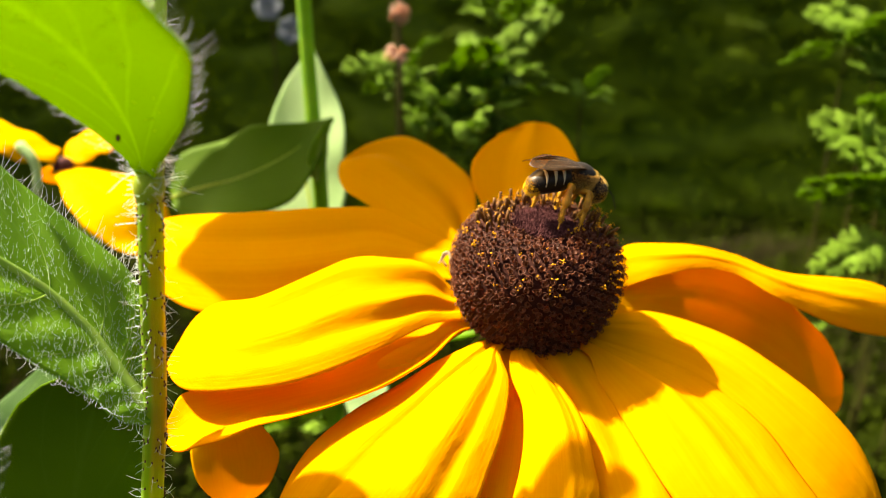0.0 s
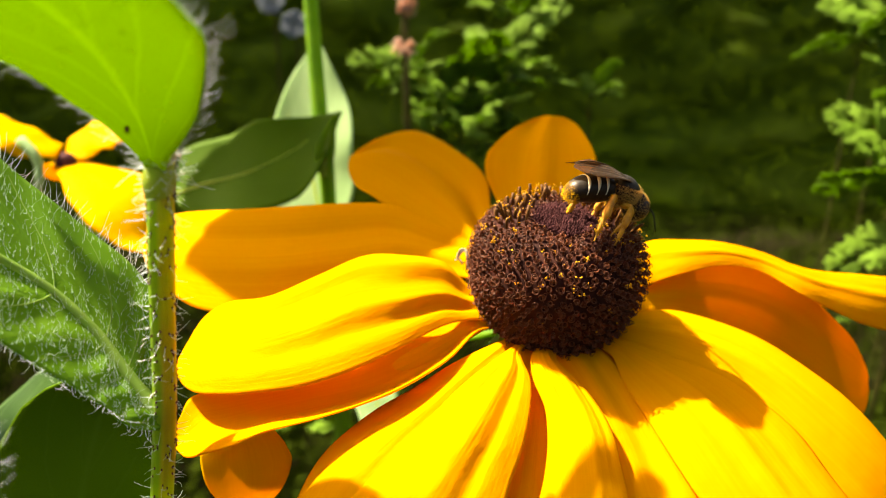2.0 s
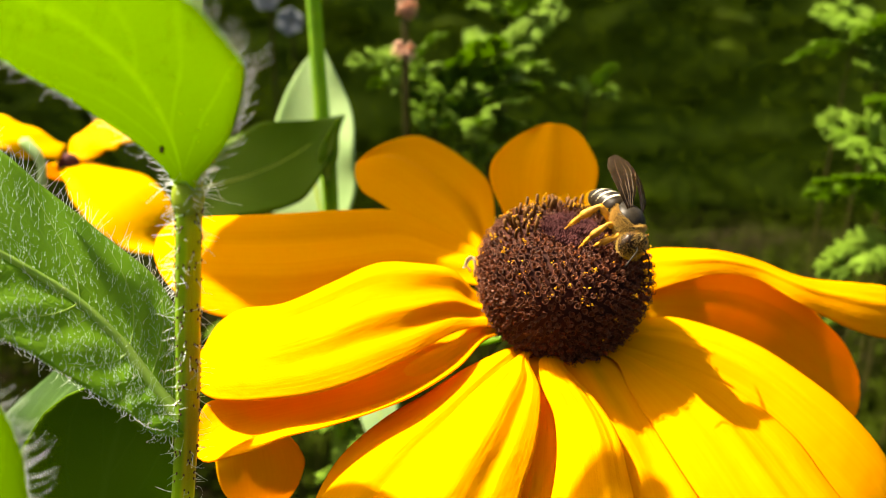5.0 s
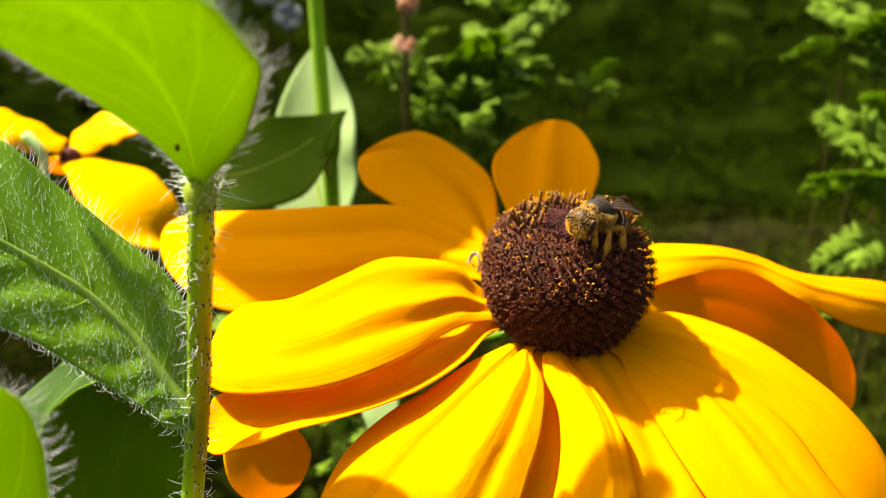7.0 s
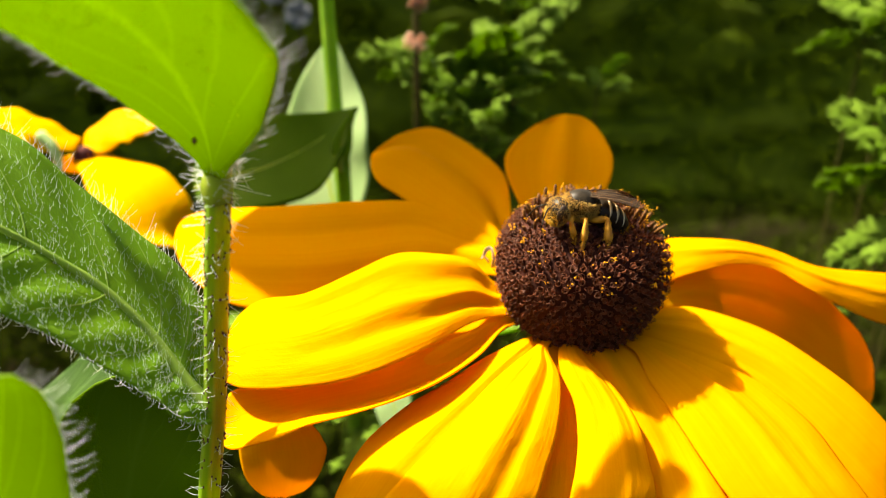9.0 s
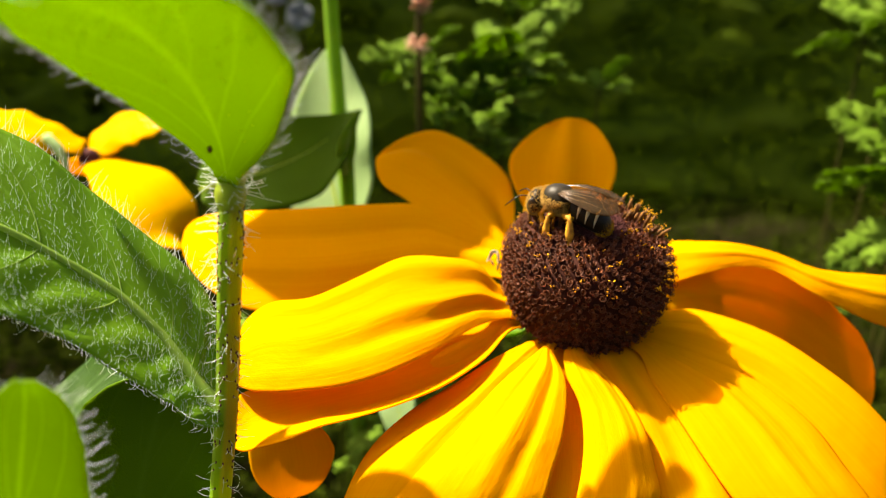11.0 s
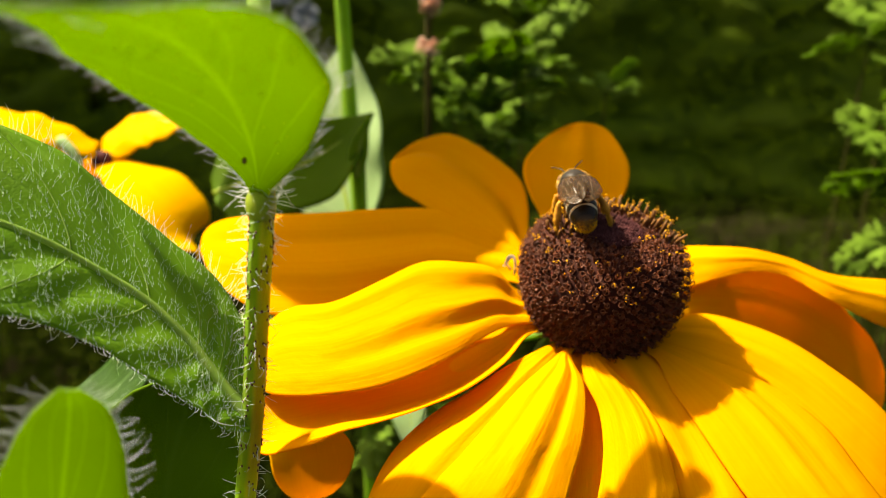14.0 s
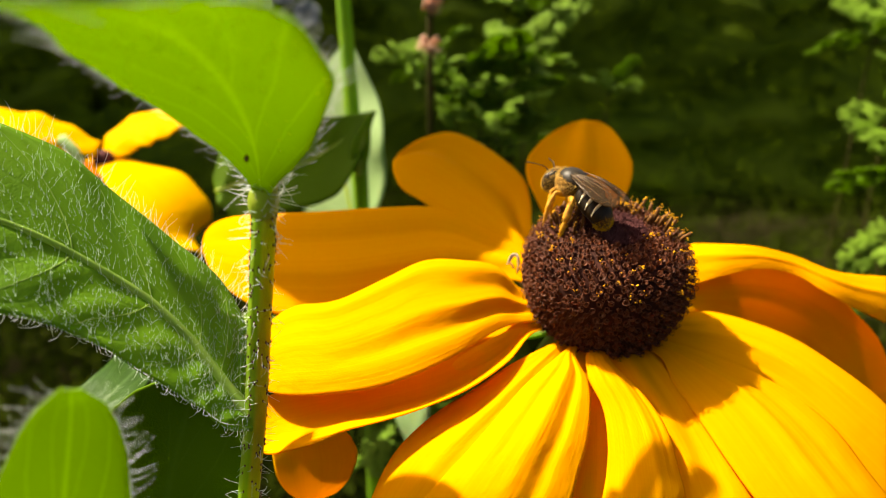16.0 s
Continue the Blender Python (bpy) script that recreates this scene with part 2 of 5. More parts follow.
HAIR = plain_material("hair", (0.76, 0.82, 0.81), (0.84, 0.88, 0.87), 500, 0.25, 0.5, 0.0, glow=(0.82, 0.88, 0.86), share=0.45)
FUZZ = plain_material("leaf_hair", (0.56, 0.66, 0.54), (0.74, 0.80, 0.70), 500, 0.3, 0.5, 0.0, glow=(0.55, 0.68, 0.48), share=0.5)
LEAF_RIB = plain_material("leaf_rib", (0.15, 0.27, 0.04), (0.21, 0.34, 0.06), 400, 0.5, 0.15, glow=(0.35, 0.5, 0.07), share=0.4)
CORE = plain_material("disc_core", (0.020, 0.006, 0.004), (0.045, 0.012, 0.007), 700, 0.8, 0.1)
FLORET = plain_material("disc_floret", (0.046, 0.012, 0.004), (0.14, 0.036, 0.010), 900, 0.5, 0.2)
PURPLE = plain_material("unopened_floret", (0.036, 0.012, 0.012), (0.10, 0.036, 0.036), 900, 0.8, 0.05)
ANTHER = plain_material("anther", (0.04, 0.014, 0.004), (0.17, 0.07, 0.010), 900, 0.7, 0.2)
DUST = plain_material("dull_pollen", (0.30, 0.12, 0.006), (0.58, 0.30, 0.015), 700, 0.9, 0.1, 0.6)
POLLEN = plain_material("pollen", (0.50, 0.25, 0.006), (0.66, 0.38, 0.02), 1500, 0.9, 0.1, 0.6)


def stem_material():
    m, n, l, p = graph("hairy_stem")
    uv = n.new("ShaderNodeUVMap").outputs["UV"]
    xyz = n.new("ShaderNodeTexCoord").outputs["Object"]
    sep = n.new("ShaderNodeSeparateXYZ")
    l.new(uv, sep.inputs[0])
    rib = math_of(n, l, "PINGPONG", math_of(n, l, "MULTIPLY", sep.outputs[0], 7.0), 0.5)
    wide = noise_of(n, l, xyz, 120.0, 3)
    f = math_of(n, l, "ADD", math_of(n, l, "MULTIPLY", rib, 0.7), math_of(n, l, "MULTIPLY", wide, 0.5))
    col = ramp(n, l, f, [(0.25, (0.16, 0.33, 0.012)), (0.5, (0.21, 0.39, 0.02)), (0.72, (0.20, 0.37, 0.02))])
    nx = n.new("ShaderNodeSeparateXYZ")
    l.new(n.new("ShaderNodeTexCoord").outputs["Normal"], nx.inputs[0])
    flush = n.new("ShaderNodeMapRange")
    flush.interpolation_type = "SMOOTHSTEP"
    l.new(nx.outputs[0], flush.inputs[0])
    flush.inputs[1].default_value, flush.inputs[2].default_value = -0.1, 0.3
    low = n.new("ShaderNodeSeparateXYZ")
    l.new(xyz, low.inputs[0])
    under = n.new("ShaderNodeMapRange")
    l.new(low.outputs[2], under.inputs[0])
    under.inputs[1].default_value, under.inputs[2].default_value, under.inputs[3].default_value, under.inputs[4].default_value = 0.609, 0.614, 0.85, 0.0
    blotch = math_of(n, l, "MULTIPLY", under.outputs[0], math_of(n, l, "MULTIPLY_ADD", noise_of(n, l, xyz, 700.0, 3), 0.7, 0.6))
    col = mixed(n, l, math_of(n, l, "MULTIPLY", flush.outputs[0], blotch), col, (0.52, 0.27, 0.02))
    l.new(col, p.inputs["Base Color"])
    p.inputs["Roughness"].default_value = 0.4
    bumped(n, l, rib, 0.6, 0.0002, p)
    through_light(m, n, l, p, (0.48, 0.62, 0.02), 0.36)
    return m


STEM = stem_material()
GREEN_STEM = plain_material("green_stem", (0.10, 0.24, 0.014), (0.17, 0.32, 0.02), 200, 0.6, 0.08, glow=(0.38, 0.6, 0.03), share=0.3)
SPOT = plain_material("stem_gland", (0.06, 0.02, 0.015), (0.12, 0.03, 0.02), 800, 0.6)


# ---- the ray flower ----
def blade(spine, normal, half, n=26, m=13, shape=None, cup=0.0, fold=0.0, ridges=0.0, count=3, roll=(0, 0), ruffle=0.0, seed=0, low=1.0):
    """A thin blade along a spine. normal: which way its face looks; roll: degrees about the spine at base and tip."""
    c = spline(spine, n)
    s = np.linspace(0, 1, n)
    t = unit(np.gradient(c, axis=0))
    nr = spline(normal, n) if np.ndim(normal) == 2 else np.broadcast_to(np.asarray(normal, float), c.shape)
    side = unit(np.cross(t, nr))
    up = np.cross(side, t)
    a = np.radians(np.interp(s, np.linspace(0, 1, len(roll)), roll))[:, None]
    side, up = side * np.cos(a) + up * np.sin(a), up * np.cos(a) - side * np.sin(a)
    w = half * (shape(s) if shape else petal_outline(s))
    u = np.linspace(-1, 1, m)
    u = np.where(u < 0, u * low, u)
    rng = np.random.RandomState(seed)
    ph, fq = rng.rand(4) * 6.28, 1.5 + rng.rand(4) * 2.5
    lift = (cup * u[None] ** 2 + fold * np.abs(u[None])) * w[:, None]
    if ridges:
        # creases of uneven depth that wander and fade towards the tip
        for j in range(count):
            c0, wd, dp = rng.uniform(-0.75, 0.75), rng.uniform(0.05, 0.2), ridges * rng.choice((-1, 1, 1)) * rng.uniform(0.4, 1.6)
            line = c0 * (1 - 0.25 * s[:, None]) + 0.05 * np.sin(s[:, None] * 5 + ph[j % 4])
            lift = lift + dp * np.exp(-((u[None] - line) / wd) ** 2) * np.sin(np.clip(s[:, None] * 1.15 + 0.08, 0, 1) * np.pi) ** 0.7
    if ruffle:
        lift = lift + ruffle * half * (np.sin(s[:, None] * 6.28 * fq[0] + ph[1]) * u[None] + 0.7 * np.sin(s[:, None] * 6.28 * fq[1] + ph[2]) * u[None] ** 2)
    wob = 1 + 0.028 * np.sin(s * 6.28 * fq[2] + ph[3])
    return c[:, None] + side[:, None] * (u[None, :, None] * (w * wob)[:, None, None]) + up[:, None] * lift[..., None]


def petal_outline(s):
    return (0.34 + 0.66 * np.sin(np.clip(s / 0.62, 0, 1) * np.pi / 2)) * np.sqrt(np.clip(1 - np.clip((s - 0.55) / 0.452, 0, 1) ** 2.6, 0.0025, 1))


def round_petal(s):
    return (0.36 + 0.64 * np.sin(np.clip(s / 0.55, 0, 1) * np.pi / 2)) * np.sqrt(np.clip(1 - np.clip((s - 0.38) / 0.623, 0, 1) ** 2.1, 0.0025, 1))


def leaf_outline(s):
    return np.clip(np.sin(np.clip(s * 1.0, 0, 1) ** 0.75 * np.pi), 0, 1) ** 0.8 * (1 - 0.12 * s) + 0.03


def petal(flower, at, spine, half, normal=(0, 0, 1), roll=(0, 0), cup=-0.12, ridges=0.28, count=6, ruffle=0.04, seed=0, space=bloom, label="", shape=None):
    g = blade(spine, normal, half, 34, 19, shape, cup, 0.0, ridges, count, roll, ruffle, seed)
    return part("petal", Shell().sheet(g, 0.16), PETAL_LEMON, flower, label, space, at)


def cone_profile(s):
    """Radius and height of the disc along its outline, s from base to crown."""
    p = spline([(7.0, -0.3), (7.9, 2.6), (8.2, 5.0), (7.6, 7.4), (6.2, 9.1), (4.2, 9.9), (2.2, 9.9), (0.01, 10.1)], 240)
    k = np.clip(np.asarray(s) * 239, 0, 238.999)
    i = k.astype(int)
    return p[i] + (p[i + 1] - p[i]) * (k - i)[..., None]


def ring(sh, c, axis, r, tube, turn=6.2832, segs=9, sides=4, spin=0.0):
    """A ring or open curl about an axis."""
    R = turn_to(axis, spin)
    th = np.linspace(0, turn, segs)
    p = np.stack([r * np.cos(th), r * np.sin(th), 0 * th], -1) @ R.T + np.asarray(c, float)
    return sh.tube(p, np.linspace(tube, tube * 0.75, segs), sides, False)


def curl_floret(rng, curls):
    """A spent floret: an open tube with a rolled rim, and curled style arms."""
    sh = Shell()
    lean = np.array((*rng.uniform(-0.16, 0.16, 2), 0))
    r = rng.uniform(0.24, 0.31)
    sh.tube([(0, 0, -0.3), lean * 0.5 + (0, 0, 0.02), lean + (0, 0, 0.16)], (0.13, 0.16, r), 7, False)
    ring(sh, lean + (0, 0, 0.18), (lean[0], lean[1], 1), r, 0.042, segs=9)
    for _ in range(curls):
        a = rng.uniform(0, 6.28)
        q = rng.uniform(0.16, 0.30)
        d = np.array((math.cos(a), math.sin(a), 0))
        ring(sh, lean + d * q * 0.7 + (0, 0, 0.20 + q * 0.6), np.cross(d, (0, 0, 1)) + rng.normal(0, 0.75, 3), q, 0.034, rng.uniform(2.6, 5.6), 9, 4, a)
    return sh


def anther_floret(rng, tall):
    """An open floret: a dark column topped with pollen."""
    sh = Shell()
    a = rng.uniform(-0.3, 0.3, 2)
    sh.tube([(0, 0, -0.3), (a[0] * 0.4, a[1] * 0.4, tall * 0.5), (a[0], a[1], tall)], (0.15, 0.17, 0.15), 6)
    return sh, np.array((a[0], a[1], tall))


def bud_floret():
    return Shell().tube([(0, 0, -0.1), (0, 0, 0.12), (0.02, 0.01, 0.30)], (0.09, 0.10, 0.02), 5)


def disc_places(count):
    """Phyllotactic places on the disc: position, outward axis and station."""
    s = np.linspace(0, 1, 400)
    p = cone_profile(s)
    area = np.concatenate([[0], np.cumsum((p[1:, 0] + p[:-1, 0]) * np.linalg.norm(np.diff(p, axis=0), axis=1))])
    st = np.interp((np.arange(count) + 0.5) / count * area[-1], area, s)
    q = cone_profile(st)
    d = cone_profile(np.clip(st + 0.01, 0, 1)) - cone_profile(np.clip(st - 0.01, 0, 1))
    nr, nh = d[:, 1], -d[:, 0]
    ln = np.hypot(nr, nh)
    nr, nh = nr / ln, nh / ln
    az = np.arange(count) * 2.399963
    pos = np.stack([q[:, 0] * np.cos(az), q[:, 0] * np.sin(az), q[:, 1]], -1)
    nor = np.stack([nr * np.cos(az), nr * np.sin(az), nh], -1)
    return pos, nor, st


DISC = np.array((-0.6, 0.0, 0.0))


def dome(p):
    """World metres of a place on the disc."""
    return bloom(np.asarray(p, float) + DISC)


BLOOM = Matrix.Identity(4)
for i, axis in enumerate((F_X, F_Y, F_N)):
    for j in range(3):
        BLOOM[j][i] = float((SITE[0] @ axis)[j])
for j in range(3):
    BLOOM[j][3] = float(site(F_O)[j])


def turn_to(axis, spin):
    """3x3 that takes z to the axis."""
    z = unit(np.asarray(axis, float))
    ref = np.array((1.0, 0, 0)) if abs(z[0]) < 0.8 else np.array((0, 1.0, 0))
    x = unit(np.cross(ref, z))
    y = np.cross(z, x)
    c, s = math.cos(spin), math.sin(spin)
    return np.stack([x * c + y * s, y * c - x * s, z], -1)


def ray_petal(flower, at, one, other, bulge, creases, seed, label="", material=PETAL):
    """A petal lofted between its two margins (x, y, h). creases: place across, height, width, from, to along it."""
    n, m = 56, 33
    one, other = [np.vstack([np.multiply(e[0], (0.7, 0.7, 1)) - (0, 0, 0.5), e]) for e in (one, other)]
    a, b = spline(one, n), spline(other, n)
    rng = np.random.RandomState(seed)
    s, u = np.linspace(0, 1, n)[:, None], np.linspace(-1, 1, m)[None]
    mid, across = (a + b) / 2, (b - a) / 2
    half = np.linalg.norm(across, axis=1)[:, None]
    up = unit(np.cross(across, np.gradient(mid, axis=0)))
    up = up * np.where(up[:, 2:3] < 0, -1, 1)
    room = np.clip(half / 3.0, 0, 1)
    lift = bulge * half * (1 - u ** 2)
    for c0, height, wide, start, stop in creases:
        fade = np.sin(np.clip((s - start) / (stop - start) * 0.9 + 0.1, 0, 1) * np.pi) ** 0.6
        lift = lift + height * room * fade * np.exp(-((u - c0) / wide) ** 2)
    # soft pleats, uneven from petal to petal, and a slightly wavy margin
    for j in range(7):
        c0, wide, depth = rng.uniform(-0.85, 0.85), rng.uniform(0.05, 0.13), rng.uniform(-0.07, 0.07)
        line = c0 + 0.06 * np.sin(s * rng.uniform(2, 5) + rng.uniform(0, 6))
        lift = lift + depth * room * np.exp(-((u - line) / wide) ** 2) * np.sin(np.clip(s * 1.05, 0, 1) * np.pi) ** 0.6
    wave = np.sin(s * rng.uniform(9, 14) + rng.uniform(0, 6)) + 0.5 * np.sin(s * rng.uniform(20, 30) + rng.uniform(0, 6))
    lift = lift + 0.06 * room * wave * np.abs(u) ** 3 * np.sign(u)
    dip = 0.10 * np.sin(s * rng.uniform(7, 12) + u * 2.2 + rng.uniform(0, 6)) * np.sin(s * np.pi)
    g = mid[:, None] + across[:, None] * u[..., None] + up[:, None] * (lift + dip * room)[..., None]
    return part("petal", Shell().sheet(g, 0.15), material, flower, label, bloom, at)


def ray_flower():
    at = site(F_O)
    fl = thing("coneflower", at, "golden yellow coneflower in full bloom with a dark brown dome", "flower")
    # each petal by its two margins, from the disc out
    ray_petal(fl, at, [(-7.6, 10.5, 0.5), (-12.0, 12.4, 1.5), (-17.4, 15.5, 2.2), (-23.2, 14.5, 2.6), (-29.5, 13.5, 2.6), (-35.9, 13.1, 2.2), (-40.4, 13.2, 1.5), (-43.2, 12.7, 0.8), (-44.4, 11.5, -0.0), (-44.2, 9.0, -0.3)],
              [(-8.7, 4.4, 0.0), (-12.6, 4.6, -0.3), (-16.7, 3.2, -0.6), (-21.7, 0.7, -0.8), (-26.9, -1.9, -0.8), (-31.3, -2.2, -0.8), (-35.6, -1.1, -0.8), (-39.5, 1.7, -0.6), (-41.8, 4.3, -0.4), (-43.3, 6.9, -0.4)],
              0.10, [(0.3, 0.5, 0.25, 0.0, 0.8), (-0.35, -0.4, 0.2, 0.1, 0.9)], 11)
    ray_petal(fl, at, [(-8.1, 9.4, 0.0), (-10.7, 10.6, 0.5), (-13.6, 12.6, 1.0), (-16.7, 15.0, 1.5), (-19.9, 18.0, 2.0), (-21.9, 19.8, 2.3), (-23.0, 22.2, 2.6), (-23.4, 24.6, 2.8), (-23.4, 26.5, 2.9)],
              [(-5.8, 13.9, 0.0), (-5.5, 19.4, 0.8), (-5.8, 25.1, 1.4), (-8.1, 29.7, 2.0), (-12.0, 34.5, 2.6), (-15.9, 36.1, 3.0), (-19.9, 33.3, 3.0), (-22.3, 29.2, 3.0), (-23.0, 27.3, 3.0)],
              0.05, [(0.35, -1.0, 0.3, 0.0, 0.9), (-0.25, 0.6, 0.35, 0.1, 0.9)], 12)
    ray_petal(fl, at, [(-2.9, 14.1, 0.0), (-4.8, 17.2, 2.0), (-6.2, 20.7, 4.0), (-6.1, 23.3, 5.5), (-4.6, 25.6, 6.6), (-2.3, 28.1, 7.4), (0.0, 29.6, 8.0), (1.6, 30.5, 8.2)],
              [(1.9, 14.5, -0.0), (4.4, 16.7, 2.0), (6.7, 19.7, 4.0), (7.5, 23.1, 5.5), (7.0, 26.3, 6.6), (6.0, 29.9, 7.4), (4.4, 30.9, 8.0), (2.8, 30.8, 8.2)],
              -0.05, [(0.05, 0.8, 0.3, 0.0, 1.0)], 13)
    ray_petal(fl, at, [(11.5, 10.3, 1.5), (14.9, 8.9, 2.8), (18.7, 8.1, 3.2), (22.7, 7.4, 2.7), (26.6, 6.6, 1.6), (30.4, 7.2, 0.6), (36.4, 8.9, -0.8), (42.5, 11.1, -2.8), (49.1, 11.6, -5.8), (51.4, 10.5, -7.5)],
              [(10.4, 4.0, 0.3), (14.1, 5.0, 1.2), (18.3, 5.8, 1.8), (22.4, 5.5, 1.4), (25.7, 3.2, 0.4), (29.5, 2.8, -1.2), (34.2, 2.7, -3.0), (39.6, 4.0, -5.0), (45.9, 6.7, -7.2), (50.5, 9.5, -8.0)],
              0.22, [(-0.1, 0.3, 0.15, 0.0, 0.8)], 14)
    ray_petal(fl, at, [(10.9, 6.2, 0.4), (15.1, 7.6, 0.4), (20.1, 8.9, 0.4), (24.7, 8.5, 0.0), (28.5, 7.2, -1.4), (31.7, 5.3, -3.8), (35.1, 5.1, -6.8), (37.3, 4.7, -9.8), (39.2, 5.3, -12.5)],
              [(8.5, 0.1, -1.5), (14.8, 3.1, -4.0), (21.3, 4.6, -7.0), (26.6, 4.2, -9.8), (30.8, 1.6, -12.0), (33.9, 0.1, -13.5), (36.4, 0.6, -14.0), (37.6, 1.8, -13.8), (39.1, 4.4, -13.5)],
              -0.08, [(0.0, 0.2, 0.2, 0.0, 0.7)], 15)
    ray_petal(fl, at, [(8.1, -0.3, -0.5), (12.3, 1.3, -1.0), (17.0, 0.4, -1.6), (21.4, -1.2, -2.6), (25.3, -4.3, -4.0), (28.7, -6.8, -5.8), (31.4, -9.8, -8.0), (32.1, -13.8, -10.0), (31.5, -16.3, -11.5)],
              [(6.3, -5.0, -0.8), (10.4, -7.1, -1.4), (14.8, -9.3, -2.4), (17.7, -12.2, -3.6), (20.1, -15.3, -5.0), (22.7, -18.0, -6.8), (25.2, -19.5, -8.8), (27.6, -19.6, -10.5), (29.7, -18.4, -11.5)],
              0.22, [(-0.2, -0.25, 0.1, 0.1, 0.9), (0.2, 0.3, 0.12, 0.0, 0.9), (0.55, -0.2, 0.1, 0.2, 1.0)], 16)
    ray_petal(fl, at, [(4.1, -7.3, -0.0), (4.6, -10.3, -0.4), (5.7, -13.4, -1.0), (7.0, -17.1, -1.7), (8.5, -20.4, -2.6), (10.2, -22.8, -3.8), (12.6, -24.8, -5.6), (15.6, -25.4, -7.6)],
              [(6.1, -5.1, 0.0), (11.0, -6.6, -0.8), (15.7, -8.1, -1.9), (19.4, -12.1, -3.1), (21.3, -16.1, -4.4), (23.2, -19.4, -6.0), (23.9, -22.1, -8.0), (20.8, -23.7, -9.5)],
              0.22, [(-0.15, 0.45, 0.12, 0.0, 1.0), (0.35, -0.2, 0.12, 0.1, 0.9)], 17)
    ray_petal(fl, at, [(-0.9, -6.8, -0.8), (0.0, -9.8, -1.4), (1.2, -12.6, -2.1), (1.7, -15.5, -3.0), (1.9, -18.7, -4.0), (2.2, -21.5, -5.2), (2.7, -23.7, -7.0), (4.7, -24.4, -8.8)],
              [(5.3, -6.9, -0.8), (7.2, -10.8, -1.2), (8.3, -14.4, -1.9), (9.6, -17.2, -2.8), (10.7, -19.7, -3.8), (10.9, -21.9, -5.0), (9.4, -23.7, -6.8), (6.4, -24.5, -8.6)],
              0.2, [(0.0, -0.5, 0.25, 0.0, 1.0)], 18)
    ray_petal(fl, at, [(-3.4, -8.0, 0.2), (-3.5, -10.8, 0.0), (-2.8, -13.6, -0.5), (-2.9, -16.8, -1.1), (-3.4, -19.4, -2.0), (-4.1, -21.7, -3.1), (-4.4, -24.1, -5.2), (-2.8, -25.5, -7.2)],
              [(-1.0, -8.3, 0.2), (0.6, -11.0, 0.1), (1.8, -13.6, -0.3), (2.5, -16.1, -0.9), (2.8, -18.8, -1.8), (3.0, -21.1, -3.0), (2.0, -23.5, -5.2), (-0.2, -25.5, -7.2)],
              0.28, [(0.3, 0.2, 0.12, 0.0, 0.8), (0.72, -0.2, 0.08, 0.05, 0.7), (-0.3, -0.15, 0.1, 0.0, 0.6)], 19)
    ray_petal(fl, at, [(-4.3, -6.8, -0.9), (-4.3, -11.8, -1.7), (-5.6, -16.1, -2.6), (-6.5, -19.9, -3.7), (-7.5, -22.8, -5.2), (-6.6, -24.3, -7.2)],
              [(-2.5, -6.8, -0.9), (-2.1, -11.7, -1.7), (-2.3, -16.0, -2.6), (-3.0, -20.7, -3.7), (-3.7, -23.6, -5.2), (-4.8, -24.4, -7.2)],
              0.15, [], 20)
    ray_petal(fl, at, [(-5.5, -7.2, 0.2), (-7.3, -9.2, 0.3), (-9.9, -12.0, 0.1), (-12.3, -14.9, -0.5), (-14.9, -17.9, -1.5), (-17.6, -20.5, -2.8), (-19.6, -22.4, -4.8), (-19.0, -24.3, -6.8)],
              [(-4.3, -7.5, 0.2), (-3.8, -11.1, 0.3), (-4.1, -14.2, 0.1), (-4.9, -17.5, -0.4), (-5.9, -20.0, -1.3), (-7.3, -23.0, -2.8), (-9.8, -24.9, -4.8), (-13.0, -25.5, -6.8)],
              0.25, [(0.42, -0.4, 0.14, 0.05, 1.0), (0.0, 0.3, 0.15, 0.0, 0.8), (-0.4, -0.2, 0.1, 0.0, 0.7)], 21)
    ray_petal(fl, at, [(-6.8, -5.6, -0.6), (-10.4, -7.8, -1.1), (-13.7, -10.2, -1.8), (-17.1, -12.3, -2.6), (-20.0, -15.1, -3.5), (-21.8, -17.5, -4.7), (-23.1, -20.2, -6.5), (-23.7, -22.2, -8.0)],
              [(-5.3, -6.4, -0.8), (-8.0, -11.3, -1.0), (-10.1, -15.0, -1.3), (-12.4, -18.6, -2.0), (-14.6, -21.2, -2.8), (-16.5, -23.3, -4.0), (-19.0, -24.4, -6.0), (-21.7, -24.1, -8.0)],
              0.2, [(0.1, 0.3, 0.2, 0.0, 0.8)], 22)
    ray_petal(fl, at, [(-8.6, -0.4, -1.2), (-11.6, -0.7, -1.8), (-15.2, -3.6, -2.2), (-19.3, -6.7, -2.4), (-23.3, -8.6, -2.2), (-26.9, -10.4, -2.0), (-30.3, -10.9, -2.4), (-33.1, -10.9, -3.2), (-33.8, -12.3, -4.2), (-34.2, -13.2, -5.0)],
              [(-8.1, -4.2, 0.0), (-11.0, -8.9, 0.3), (-14.7, -12.5, 0.3), (-18.1, -14.2, -0.0), (-21.7, -15.6, -0.3), (-25.2, -16.5, -0.8), (-27.5, -17.3, -1.6), (-29.7, -17.4, -2.6), (-32.0, -16.3, -4.5), (-33.5, -14.8, -5.2)],
              -0.3, [(0.55, 0.25, 0.15, 0.0, 0.9)], 23)
